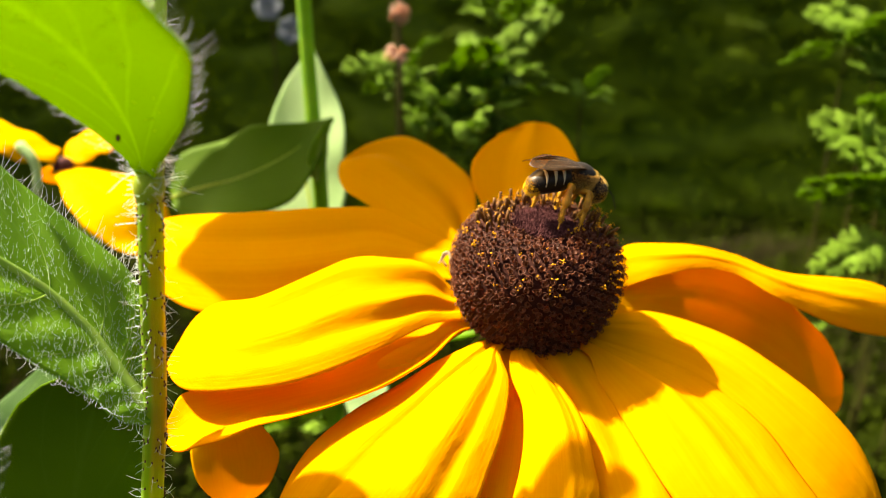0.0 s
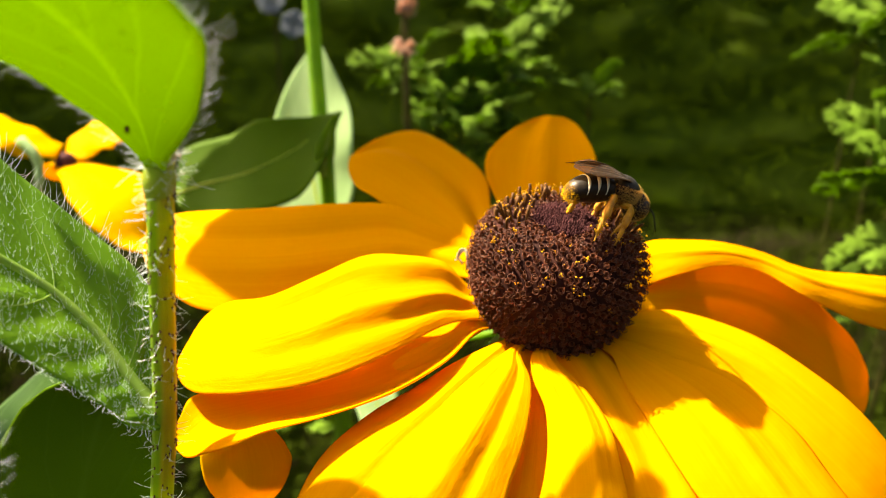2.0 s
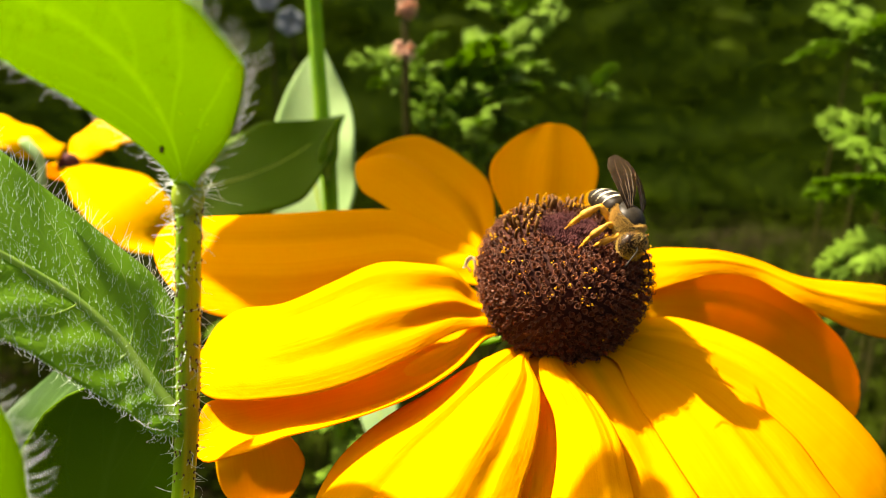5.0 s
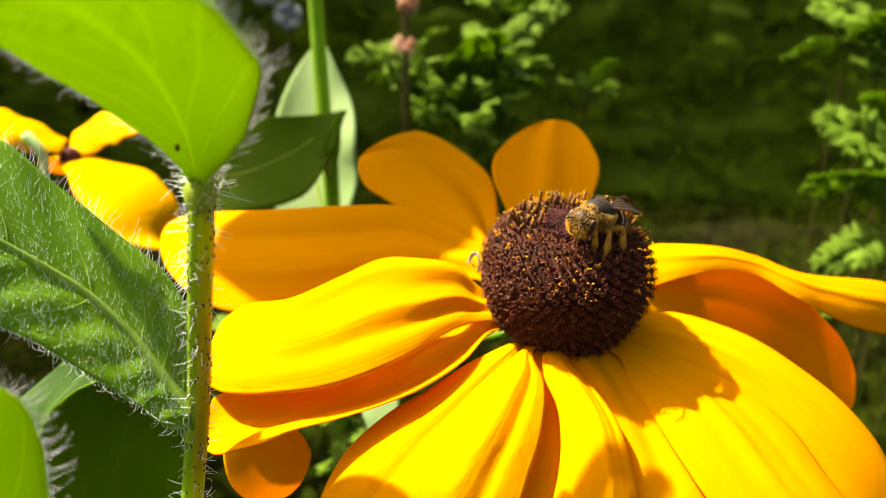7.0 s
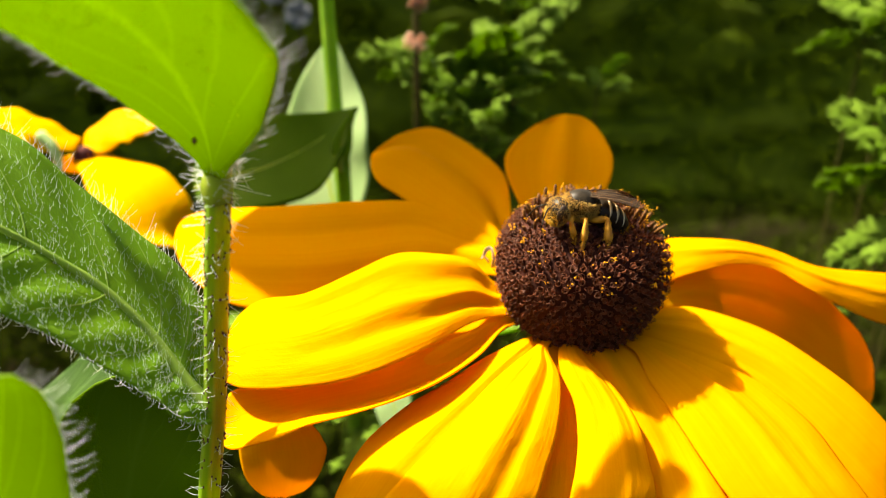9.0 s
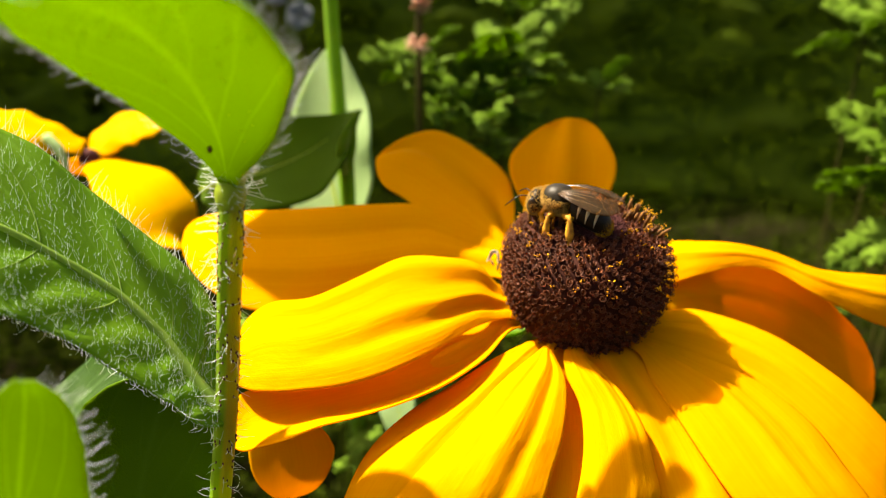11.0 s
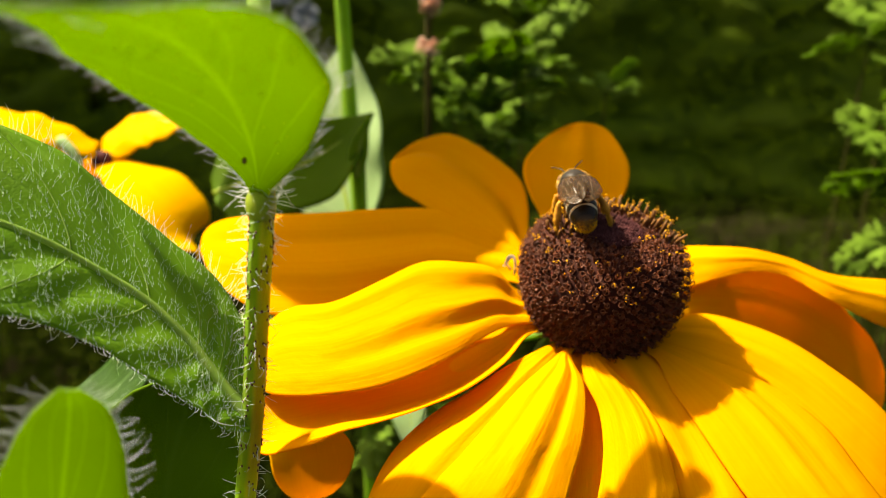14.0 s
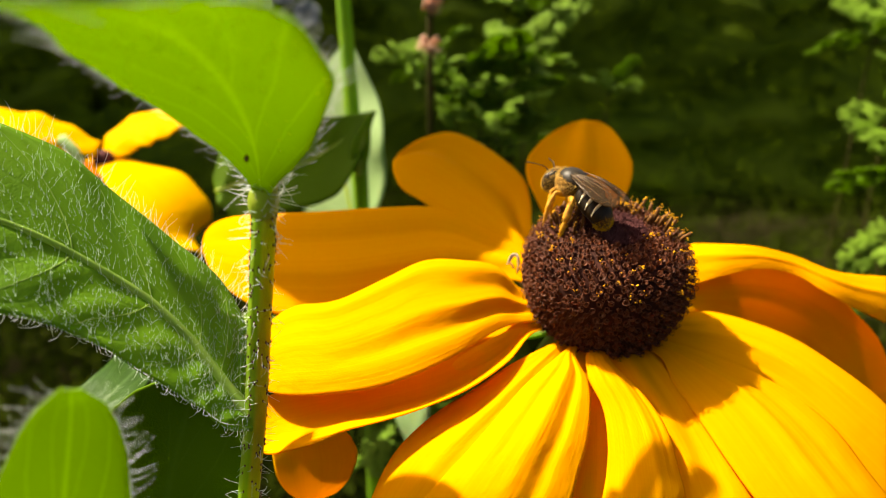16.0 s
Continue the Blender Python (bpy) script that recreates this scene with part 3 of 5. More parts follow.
    ray_petal(fl, at, [(-8.8, 1.8, 1.0), (-11.3, 2.6, 3.0), (-15.0, 1.8, 4.2), (-18.9, 1.2, 4.4), (-23.0, -1.5, 3.8), (-27.4, -3.8, 2.8), (-31.3, -3.2, 1.5), (-33.7, -3.7, 0.0), (-34.8, -5.7, -1.5), (-35.3, -7.7, -2.2)],
              [(-9.2, -3.4, 0.5), (-11.8, -5.4, 1.0), (-15.4, -9.0, 1.2), (-19.1, -11.8, 1.2), (-22.9, -13.3, 0.8), (-26.8, -13.6, 0.2), (-30.0, -13.2, -0.5), (-32.1, -12.1, -1.5), (-33.8, -10.5, -2.2), (-35.2, -8.6, -2.4)],
              0.10, [(-0.35, -0.3, 0.16, 0.0, 0.42), (0.08, 0.25, 0.10, 0.0, 0.5), (0.40, -0.4, 0.14, 0.0, 0.6), (-0.75, 0.3, 0.15, 0.1, 0.9)], 24)
    ray_petal(fl, at, [(-8.0, -0.9, -1.5), (-15.7, -5.0, -3.0), (-21.1, -5.5, -5.0), (-31.8, -10.4, -5.3), (-32.7, -12.0, -8.2), (-32.6, -12.9, -10.4), (-32.0, -13.5, -12.4), (-30.8, -13.7, -14.1), (-29.5, -13.5, -14.9)],
              [(-7.5, -2.6, -1.5), (-14.5, -8.8, -3.0), (-18.7, -8.6, -5.0), (-26.2, -10.0, -6.2), (-25.2, -11.2, -8.4), (-24.7, -11.7, -10.0), (-25.4, -12.5, -12.4), (-26.9, -12.8, -14.5), (-28.8, -12.9, -15.6)],
              0.25, [], 25, "petal curled over to show its paler underside", PETAL_LEMON)
    # disc core
    s = np.linspace(0, 1, 30)
    p = cone_profile(s)
    th = np.linspace(0, 2 * np.pi, 48, endpoint=False)
    grid = np.stack(np.broadcast_arrays((p[:, 0:1] - 0.25) * np.cos(th), (p[:, 0:1] - 0.25) * np.sin(th), p[:, 1:2] - 0.25), -1)
    f = [(k * 48 + j, k * 48 + (j + 1) % 48, (k + 1) * 48 + (j + 1) % 48, (k + 1) * 48 + j) for k in range(29) for j in range(48)]
    f.append(tuple(range(47, -1, -1)))
    part("disc", Shell().add(grid, f), CORE, fl, "dark brown domed disc", dome, at)
    # bracts and stalk under the head
    for k in range(9):
        a = k * 0.698 + 0.2
        d = np.array((math.cos(a), math.sin(a), 0))
        g = blade([d * 3 + (0, 0, -2.4), d * 6 + (0, 0, -3.4), d * 9 + (0, 0, -6)], (0, 0, 1), 2.0, 10, 5, leaf_outline)
        part("bract", Shell().sheet(g, 0.3), LEAF, fl, "", bloom, at)
    low = at + np.array((0.01, 0.03, 0))
    stalk = spline(np.vstack([at, at - BLOOM.to_3x3().col[2] * 0.02, (low[0], low[1] + 0.01, at[2] - 0.10), (low[0], low[1] + 0.012, 0.30), (low[0], low[1], 0.0)]), 40)
    part("stalk", Shell().tube(stalk, 0.0016, 9), GREEN_STEM, fl, "", lambda p: p, at)
    return fl


def disc_florets(fl):
    """The florets of the disc, each on its place, shared among a few shapes."""
    rng = np.random.RandomState(5)
    at = np.array(fl.location)
    pos, nor, st = disc_places(1000)
    curls = [curl_floret(rng, k) for k in (0, 1, 1, 2, 2, 3, 3, 4)]
    cols = [anther_floret(rng, t) for t in (0.5, 0.7, 0.9, 1.1, 1.35)]
    curl_me = [c.mesh("floret") for c in curls]
    col_me = [c.mesh("anther") for c, _ in cols]
    rest, buds, grains = Shell(), Shell(), Shell()
    made = 0
    M = np.array(BLOOM.to_3x3())
    for k in range(len(pos)):
        spin = rng.uniform(0, 6.28)
        r = math.hypot(pos[k][0], pos[k][1])
        if r < 3.0:
            continue
        R = turn_to(nor[k] + rng.normal(0, 0.12, 3) + (0, 0, 0.45), spin)
        if 3.4 < r < 6.3 and pos[k][2] > 8.4 and pos[k][1] > 0.3 - 0.3 * abs(pos[k][0]) and rng.rand() < 0.8:
            i = rng.randint(len(cols))
            world_m = Matrix.Translation(dome(pos[k]) - at) @ Matrix((M @ R).tolist()).to_4x4()
            ob = part("anther", col_me[i], ANTHER, fl)
            ob.matrix_basis = world_m
            tip = pos[k] + R @ cols[i][1]
            dust = rng.choice((0, 2, 4, 7, 11))
            for _ in range(dust):
                grains.ball(tip + R @ (rng.normal(0, 1, 3) * (0.13, 0.13, 0.22)), rng.uniform(0.04, 0.10, 3), 4, 5)
            made += 1
            continue
        i = rng.randint(4) if pos[k][2] < 4.6 else 2 + rng.randint(len(curls) - 2)
        front = pos[k][1] < 2.5
        if front and made < 300 and pos[k][2] > 2.0:
            ob = part("floret", curl_me[i], FLORET, fl)
            ob.matrix_basis = Matrix.Translation(dome(pos[k]) - at) @ Matrix((M @ R).tolist()).to_4x4()
            made += 1
        else:
            v = np.vstack(curls[i].v) @ R.T + pos[k]
            rest.add(v, curls[i].f)
        if rng.rand() < (0.30 if pos[k][2] > 6.8 else 0.06 if pos[k][2] > 3.5 else 0.0):
            for _ in range(rng.choice((1, 2, 3, 4, 12))):
                grains.ball(pos[k] + nor[k] * 0.55 + rng.normal(0, 0.14, 3), rng.uniform(0.03, 0.12, 3), 4, 5)
    part("floret_cover", rest, FLORET, fl, "curled brown spent florets", dome, at, "stuff")
    # unopened buds of the crown
    bud = bud_floret()
    n = 760
    for k in range(n):
        r, a = 2.9 * math.sqrt((k + 0.5) / n), k * 2.399963
        q = np.array((r * math.cos(a), r * math.sin(a), 9.85 + 0.45 * (1 - (r / 3.2) ** 2) + rng.normal(0, 0.06))) + rng.normal(0, 0.04, 3)
        v = np.vstack(bud.v) @ turn_to((q[0] * 0.06, q[1] * 0.06, 1), 0).T + q
        buds.add(v, bud.f)
    part("crown", buds, PURPLE, fl, "dull purple unopened florets", dome, at, "stuff")
    part("pollen", grains, DUST, fl, "orange yellow pollen grains", dome, at, "stuff")


coneflower = ray_flower()


# ---- hairs and leaves ----
def hair(sh, root, axis, length, rng, thick=0.035, bend=0.35, steps=5, bulb=1.0, rise=0.0):
    axis = unit(np.asarray(axis, float))
    b = unit(rng.normal(0, 1, 3) + (0, 0, rise)) * bend * length
    s = np.linspace(0, 1, steps)[:, None]
    radii = np.linspace(thick, thick * 0.35, steps)
    radii[0] *= bulb
    sh.tube(root + axis * length * s + b * s ** 2.2, radii, 3, False)


def edge_hairs(grid, rng, every, length, spread=0.5, thick=0.019, skip=2):
    """Cilia along both margins of a blade grid."""
    sh = Shell()
    n, m = grid.shape[:2]
    nor = unit(np.cross(np.gradient(grid, axis=0), np.gradient(grid, axis=1)))
    for col, inner in ((0, 1), (m - 1, m - 2)):
        line = grid[skip:, col]
        step = np.linalg.norm(np.diff(line, axis=0), axis=1)
        run = np.concatenate([[0], np.cumsum(step)])
        for d in np.arange(0, run[-1], every):
            k = min(int(np.searchsorted(run, d + 1e-9)) - 1, len(line) - 2)
            k = max(k, 0)
            f = (d - run[k]) / max(step[k], 1e-9)
            root = line[k] + (line[k + 1] - line[k]) * f
            out = unit(grid[skip + k, col] - grid[skip + k, inner])
            hair(sh, root, out + rng.normal(0, spread, 3) * 0.6 + nor[skip + k, col] * rng.normal(0, 0.4), length * rng.uniform(0.5, 1.25), rng, thick, 0.7, 6, 1.0, 1.6)
    return sh


def face_hairs(grid, rng, count, length, thick=0.03, side=1.0):
    """Fine hairs standing on one face, all leaning up towards the light."""
    sh = Shell()
    lean = np.array((-0.1, -0.1, 0.55))
    wide = np.linalg.norm(grid[:, 0] - grid[:, -1], axis=1).max()
    n, m = grid.shape[:2]
    nor = unit(np.cross(np.gradient(grid, axis=0), np.gradient(grid, axis=1))) * side
    for _ in range(count):
        a, b = rng.uniform(1, n - 2), rng.uniform(0, m - 1.01)
        k, j = int(a), int(b)
        fa, fb = a - k, b - j
        if rng.rand() > np.linalg.norm(grid[k, 0] - grid[k, -1]) / wide:
            continue
        root = grid[k, j] * (1 - fa) * (1 - fb) + grid[k + 1, j] * fa * (1 - fb) + grid[k, j + 1] * (1 - fa) * fb + grid[k + 1, j + 1] * fa * fb
        hair(sh, root, nor[k, j] * 0.55 + lean + rng.normal(0, 0.22, 3), length * rng.choice((0.35, 0.7, 1.0, 1.4)) * rng.uniform(0.7, 1.2), rng, thick, 0.5, 6, 4.0)
    return sh


def leaf(plant, at, spine, normal, half, material, label="", cup=0.05, fold=0.0, roll=(0, 0), ruffle=0.05, seed=0, shape=None, rib=0.45,
         cilia=0.0, fuzz=0, fuzz_side=1.0, to=site, thick=0.28, res=(40, 21), hair_len=1.7, low=1.0):
    rng = np.random.RandomState(seed + 40)
    g = blade(spine, normal, half, res[0], res[1], shape or leaf_outline, cup, fold, 0.0, 3, roll, ruffle, seed, low)
    ob = part("leaf", Shell().sheet(g, thick), material, plant, label, to, at)
    if rib:
        mid = g[:, res[1] // 2]
        nor = unit(np.cross(np.gradient(g, axis=0), np.gradient(g, axis=1)))[:, res[1] // 2]
        part("midrib", Shell().tube(mid[:-3] - nor[:-3] * thick * 0.5, np.linspace(rib, rib * 0.25, len(mid) - 3), 7), MIDRIB, ob, "", to, at)
    if cilia:
        part("cilia", edge_hairs(g, rng, cilia, hair_len, 0.5, 0.013), HAIR, ob, "white marginal hairs", to, at, "stuff")
    if fuzz:
        part("fuzz", face_hairs(g, rng, fuzz, 0.85, 0.0125, side=fuzz_side), HAIR, ob, "fine white surface hairs", to, at, "stuff")
    return ob


def margin_leaf(plant, at, upper, middle, lower, material, label, seed):
    """A hairy blade through its two margins and its midrib, sagging between the side veins."""
    n, m = 70, 41
    a, c, b = spline(upper, n), spline(middle, n), spline(lower, n)
    u = np.linspace(-1, 1, m)[None, :, None]
    g = np.where(u < 0, c[:, None] + (a - c)[:, None] * -u, c[:, None] + (b - c)[:, None] * u)
    nor = unit(np.cross(np.gradient(g, axis=0), np.gradient(g, axis=1)))
    s, w = np.linspace(0, 1, n)[:, None], np.abs(u[..., 0])
    side = np.where(u[..., 0] < 0, 0.0, 0.33)
    rng = np.random.RandomState(seed)
    quilt = 0.13 * np.cos((s * 7.5 - w * 1.6 + side) * 6.2832) * np.sin(w * np.pi) ** 0.7
    ripple = 0.16 * np.sin(s * 23 + 5 * w + side * 9) * w ** 2 + 0.10 * np.sin(s * 41 + 3 * u[..., 0])
    g = g + nor * (0.15 * np.sin(w * np.pi) + quilt + 0.5 * ripple)[..., None]
    ob = part("leaf", Shell().sheet(g, 0.26), material, plant, label, site, at)
    rib = c + nor[:, m // 2] * -0.02
    part("midrib", Shell().tube(rib[:-3], np.interp(np.linspace(0, 1, n - 3), (0, 0.12, 1), (0.75, 0.46, 0.2)), 9), LEAF_RIB, ob, "", site, at)
    # side veins that arch towards the margin
    for sd in (0, 1):
        for k0 in (4, 13, 23, 34, 46):
            f = np.linspace(0, 0.9, 16)
            k = np.clip(k0 + 13 * f ** 1.4, 0, n - 1)
            col = m // 2 + (1 if sd else -1) * f * (m // 2)
            i, j = np.minimum(k.astype(int), n - 2), np.minimum(col.astype(int), m - 2)
            fk, fc = (k - i)[:, None], (col - j)[:, None]
            p = g[i, j] * (1 - fk) * (1 - fc) + g[i + 1, j] * fk * (1 - fc) + g[i, j + 1] * (1 - fk) * fc + g[i + 1, j + 1] * fk * fc
            part("side_vein", Shell().tube(p, np.linspace(0.065, 0.03, 16), 6, False), LEAF_RIB, ob, "", site, at)
    part("cilia", edge_hairs(g, rng, 0.26, 1.25, 0.5, 0.016), HAIR, ob, "white marginal hairs", site, at, "stuff")
    part("fuzz", face_hairs(g, rng, 2900, 0.75, 0.0115, 1.0), FUZZ, ob, "fine white surface hairs", site, at, "stuff")
    return ob


def ground_under(p, dx=0.0, dy=0.0):
    w = site(p)
    return np.array((w[0] + dx, w[1] + dy, 0.0))


def near_plant():
    root = ground_under((-24, 90, -40))
    pl = thing("hairy_plant", root, "hairy green plant stem with broad bristly leaves, rooted in the bed", "plant")
    pts = np.vstack([root, (root[0], root[1], 0.25), site((-27, 66, -60)), site((-24.6, 57.5, -28)), site((-22.2, 52.4, -12.3)), site((-20.9, 48.9, -4.0)), site((-19.8, 46.0, 3.5)),
                     site((-19.8, 46.4, 9)), site((-20.6, 48.5, 18)), site((-21.5, 52, 30)), site((-22, 56, 46))])
    path = spline(pts, 110)
    rad = np.interp(np.linspace(0, 1, 110), (0, 0.22, 0.32, 0.8, 1), (0.0016, 0.0012, 0.00086, 0.00086, 0.0007))
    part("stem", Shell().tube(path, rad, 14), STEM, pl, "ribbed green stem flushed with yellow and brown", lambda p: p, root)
    # hairs and dark glands on the visible stretch of the stem
    rng = np.random.RandomState(9)
    hs, sp = Shell(), Shell()
    mm = spline(np.vstack([(-24.6, 57.5, -28), (-22.2, 52.4, -12.3), (-20.9, 48.9, -4.0), (-19.8, 46.0, 3.5), (-19.8, 46.4, 9), (-20.6, 48.5, 18)]), 300)
    tan = unit(np.gradient(mm, axis=0))
    for _ in range(520):
        k = rng.randint(0, 299)
        a = unit(np.cross(tan[k], unit(rng.normal(0, 1, 3))))
        root_p = mm[k] + a * 0.86
        hair(hs, root_p, a + rng.normal(0, 0.4, 3), rng.uniform(0.4, 1.05), rng, 0.022, 0.7)
        sp.ball(root_p, (0.14, 0.075, 0.075), 4, 6, turn_to(tan[k], 0) @ np.array(((0, 0, 1), (0, 1, 0), (1, 0, 0))))
    for _ in range(60):
        k = rng.randint(180, 215)
        a = unit(np.cross(tan[k], unit(rng.normal(0, 1, 3))))
        hair(hs, mm[k] + a * 0.86, a + rng.normal(0, 0.35, 3), rng.uniform(0.8, 1.7), rng, 0.03, 0.6)
    part("bristle_cover", hs, HAIR, pl, "white stem bristles", site, root, "stuff")
    part("gland_cover", sp, SPOT, pl, "dark bristle bases", site, root, "stuff")
    # the young leaf that arches over towards the viewer
    leaf(pl, root, [(-19.8, 45.4, 4.6), (-19.3, 41.4, 7.7), (-19.5, 36.8, 10.2), (-20.4, 31.5, 11.5), (-21.8, 26.5, 11.1), (-23.6, 21.0, 9.6)],
         [(0.15, 0.75, 0.65), (0.1, 0.6, 0.8), (0.0, 0.35, 0.95), (0, 0, 1), (-0.1, -0.3, 1)], 6.2, LEAF_LIT, "bright young leaf lit through by the sun",
         cup=0.0, ruffle=0.03, seed=2, cilia=0.28, fuzz=160, rib=0, hair_len=1.0, shape=young_outline)
    part("node", Shell().ball((-19.8, 45.8, 4.2), (1.05, 1.0, 1.5), 10, 14), MIDRIB, pl, "pale green swollen node", site, root)
    part("speck", Shell().ball((-19.6, 41.0, 6.7), (0.16, 0.11, 0.24), 6, 8), SPOT, pl, "tiny dark speck", site, root)
    # an unseen leaf added higher up the stem to shade the petal tips
    leaf(pl, root, [(-21.5, 53, 30), (-33.5, 50, 30.5), (-40, 52, 30.5), (-48, 55, 30)], (0, 0, 1), 3.4, LEAF, "unseen broad hairy upper leaf added to shade the petal tips", seed=5, cilia=0.6, shape=stalked_outline)
    # the broad hairy leaf, by its upper margin, midrib and lower margin
    margin_leaf(pl, root,
                [(-22.6, 52.6, -11.6), (-23.3, 54.9, -8.5), (-24.2, 56.8, -5.5), (-26.4, 57.7, -2.2), (-30.2, 56.9, 1.5), (-34.4, 55.8, 5.2), (-38.7, 54.6, 9.0), (-43.5, 51.5, 11.2), (-47, 47, 11)],
                [(-22.4, 52.2, -12.4), (-24.2, 52.2, -10.2), (-25.8, 52.4, -8.2), (-27.4, 52.5, -6.2), (-30.4, 52.0, -3.1), (-34, 50.6, -0.3), (-37.7, 48.8, 2.2), (-42.5, 46.2, 4.4), (-47.5, 43.5, 6.5)],
                [(-22.3, 51.6, -13.4), (-23.7, 50.4, -12.8), (-25.0, 50.0, -11.6), (-26.4, 49.6, -10.4), (-29.3, 48.6, -8.1), (-32.8, 47.3, -5.4), (-35.5, 45.7, -3.8), (-40.5, 43.2, -2.0), (-46, 42, 3)],
                LEAF, "broad mid-green leaf covered in white hairs", 4)
    # a leaf further down, pointing up into the light
    leaf(pl, root, [(-27, 55, -46), (-29.4, 44, -33), (-29.3, 37.5, -19), (-26.7, 34, -5.8)], (0.55, -0.8, -0.1), 3.7, LEAF_LIT,
         "bright leaf tip fringed with white hairs", cup=0.1, seed=6, shape=round_outline, cilia=0.3, fuzz=120, hair_len=1.1, rib=0)
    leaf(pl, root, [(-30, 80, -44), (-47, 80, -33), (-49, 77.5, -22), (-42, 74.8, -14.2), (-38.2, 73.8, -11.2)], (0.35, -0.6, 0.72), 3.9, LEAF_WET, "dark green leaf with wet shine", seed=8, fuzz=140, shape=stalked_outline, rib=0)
    leaf(pl, root, [(-26.5, 63, -50), (-31, 60, -36), (-31.5, 58, -23), (-28.5, 57, -10.5)], (0.1, -1, 0.1), 7.5, LEAF_SHADE_TINT, "smooth broad leaf with deep shade put into its colour", seed=10, shape=round_outline, rib=0)
    return pl


def stalked_outline(s):
    return np.interp(s, (0, 0.3, 0.39, 0.5, 0.75, 0.9, 1.0), (0.05, 0.06, 0.75, 1.0, 1.0, 0.75, 0.04))


def round_outline(s):
    return np.interp(s, (0, 0.3, 0.6, 0.8, 0.9, 0.96, 0.99, 1.0), (0.1, 0.7, 1.0, 0.94, 0.8, 0.58, 0.32, 0.1))


def young_outline(s):
    return np.interp(s, (0, 0.06, 0.2, 0.4, 0.6, 0.8, 1.0), (0.08, 0.16, 0.58, 0.95, 1.0, 0.6, 0.03))


hairy_plant = near_plant()


def far_stalk():
    root = ground_under((-18, 128, -40))
    pl = thing("tall_plant", root, "tall green stalk with one pale and one shaded leaf", "plant")
    pts = np.vstack([root, (root[0], root[1], 0.3), site((-20.3, 119, -10)), site((-20.9, 117, 6)), site((-22.2, 116, 22)), site((-23.6, 115, 42)), site((-25.5, 113, 75)), site((-27, 112, 110))])
    part("stem", Shell().tube(spline(pts, 70), 0.00125, 10), GREEN_STEM, pl, "", lambda p: p, root)
    leaf(pl, root, [(-21.9, 121, 1), (-24.8, 124, 13), (-24.6, 124, 25), (-23.6, 123.5, 36.5)], (-0.5, -0.85, 0.1), 10.6, LEAF_PALE, "pale grey-green leaf", seed=21, cup=0.1)
    leaf(pl, root, [(-43, 108, 8.0), (-38.5, 108.2, 9.6), (-32, 108.6, 11.4), (-24.5, 110, 15.5), (-18.0, 111, 21.4)], (0.1, -0.8, 0.55), 8.6, LEAF_SHADE_TINT, "leaf with its shade put into a dark colour", seed=22, cup=0.1, shape=dark_outline)
    leaf(pl, root, [(-20.3, 108.5, 10.8), (-20.1, 108.3, 14.0), (-19.4, 108, 17.0), (-18.4, 107.5, 20.2)], (0.3, -0.6, 0.7), 1.5, LEAF_LIT, "small sunlit leaf", seed=23)
    # unseen leaf added high up to shade the dark leaf
    leaf(pl, root, [(-25, 113, 64), (-38, 105, 62), (-55, 105, 60), (-73, 104, 57)], (0, 0, 1), 8, LEAF, "unseen broad upper leaf added to shade the one below", seed=25, shape=wide_outline)
    leaf(pl, root, [(-20.3, 119, -10), (-15, 117, -17), (-12.5, 114, -26), (-10, 110, -38)], (-0.3, -0.6, 0.8), 5.0, LEAF_PALE, "light green drooping lower leaf", seed=28, cup=0.1)
    # two more unseen leaves, added to cast shade on the back petals
    leaf(pl, root, [(-25.2, 113, 70), (-20.5, 100, 69), (-22, 90.5, 68), (-30.5, 84.5, 67), (-41.5, 82, 66)], (0, 0, 1), 9.0, LEAF, "unseen broad upper leaf added to cast shade", seed=26)
    leaf(pl, root, [(-25.2, 114, 68), (-38, 91, 67), (-47.5, 79.5, 66), (-56.5, 74, 65), (-65.5, 72, 64)], (0, 0, 1), 7.6, LEAF, "unseen broad upper leaf added to shade the petals", seed=27, shape=wide_outline)
    return pl


def wide_outline(s):
    return np.interp(s, (0, 0.1, 0.25, 0.5, 0.8, 0.93, 1.0), (0.5, 0.75, 0.95, 1.0, 0.85, 0.5, 0.05))


def dark_outline(s):
    return np.interp(s, (0, 0.15, 0.4, 0.65, 0.82, 0.93, 1.0), (0.3, 0.85, 1.0, 0.95, 0.6, 0.25, 0.02))


tall_plant = far_stalk()


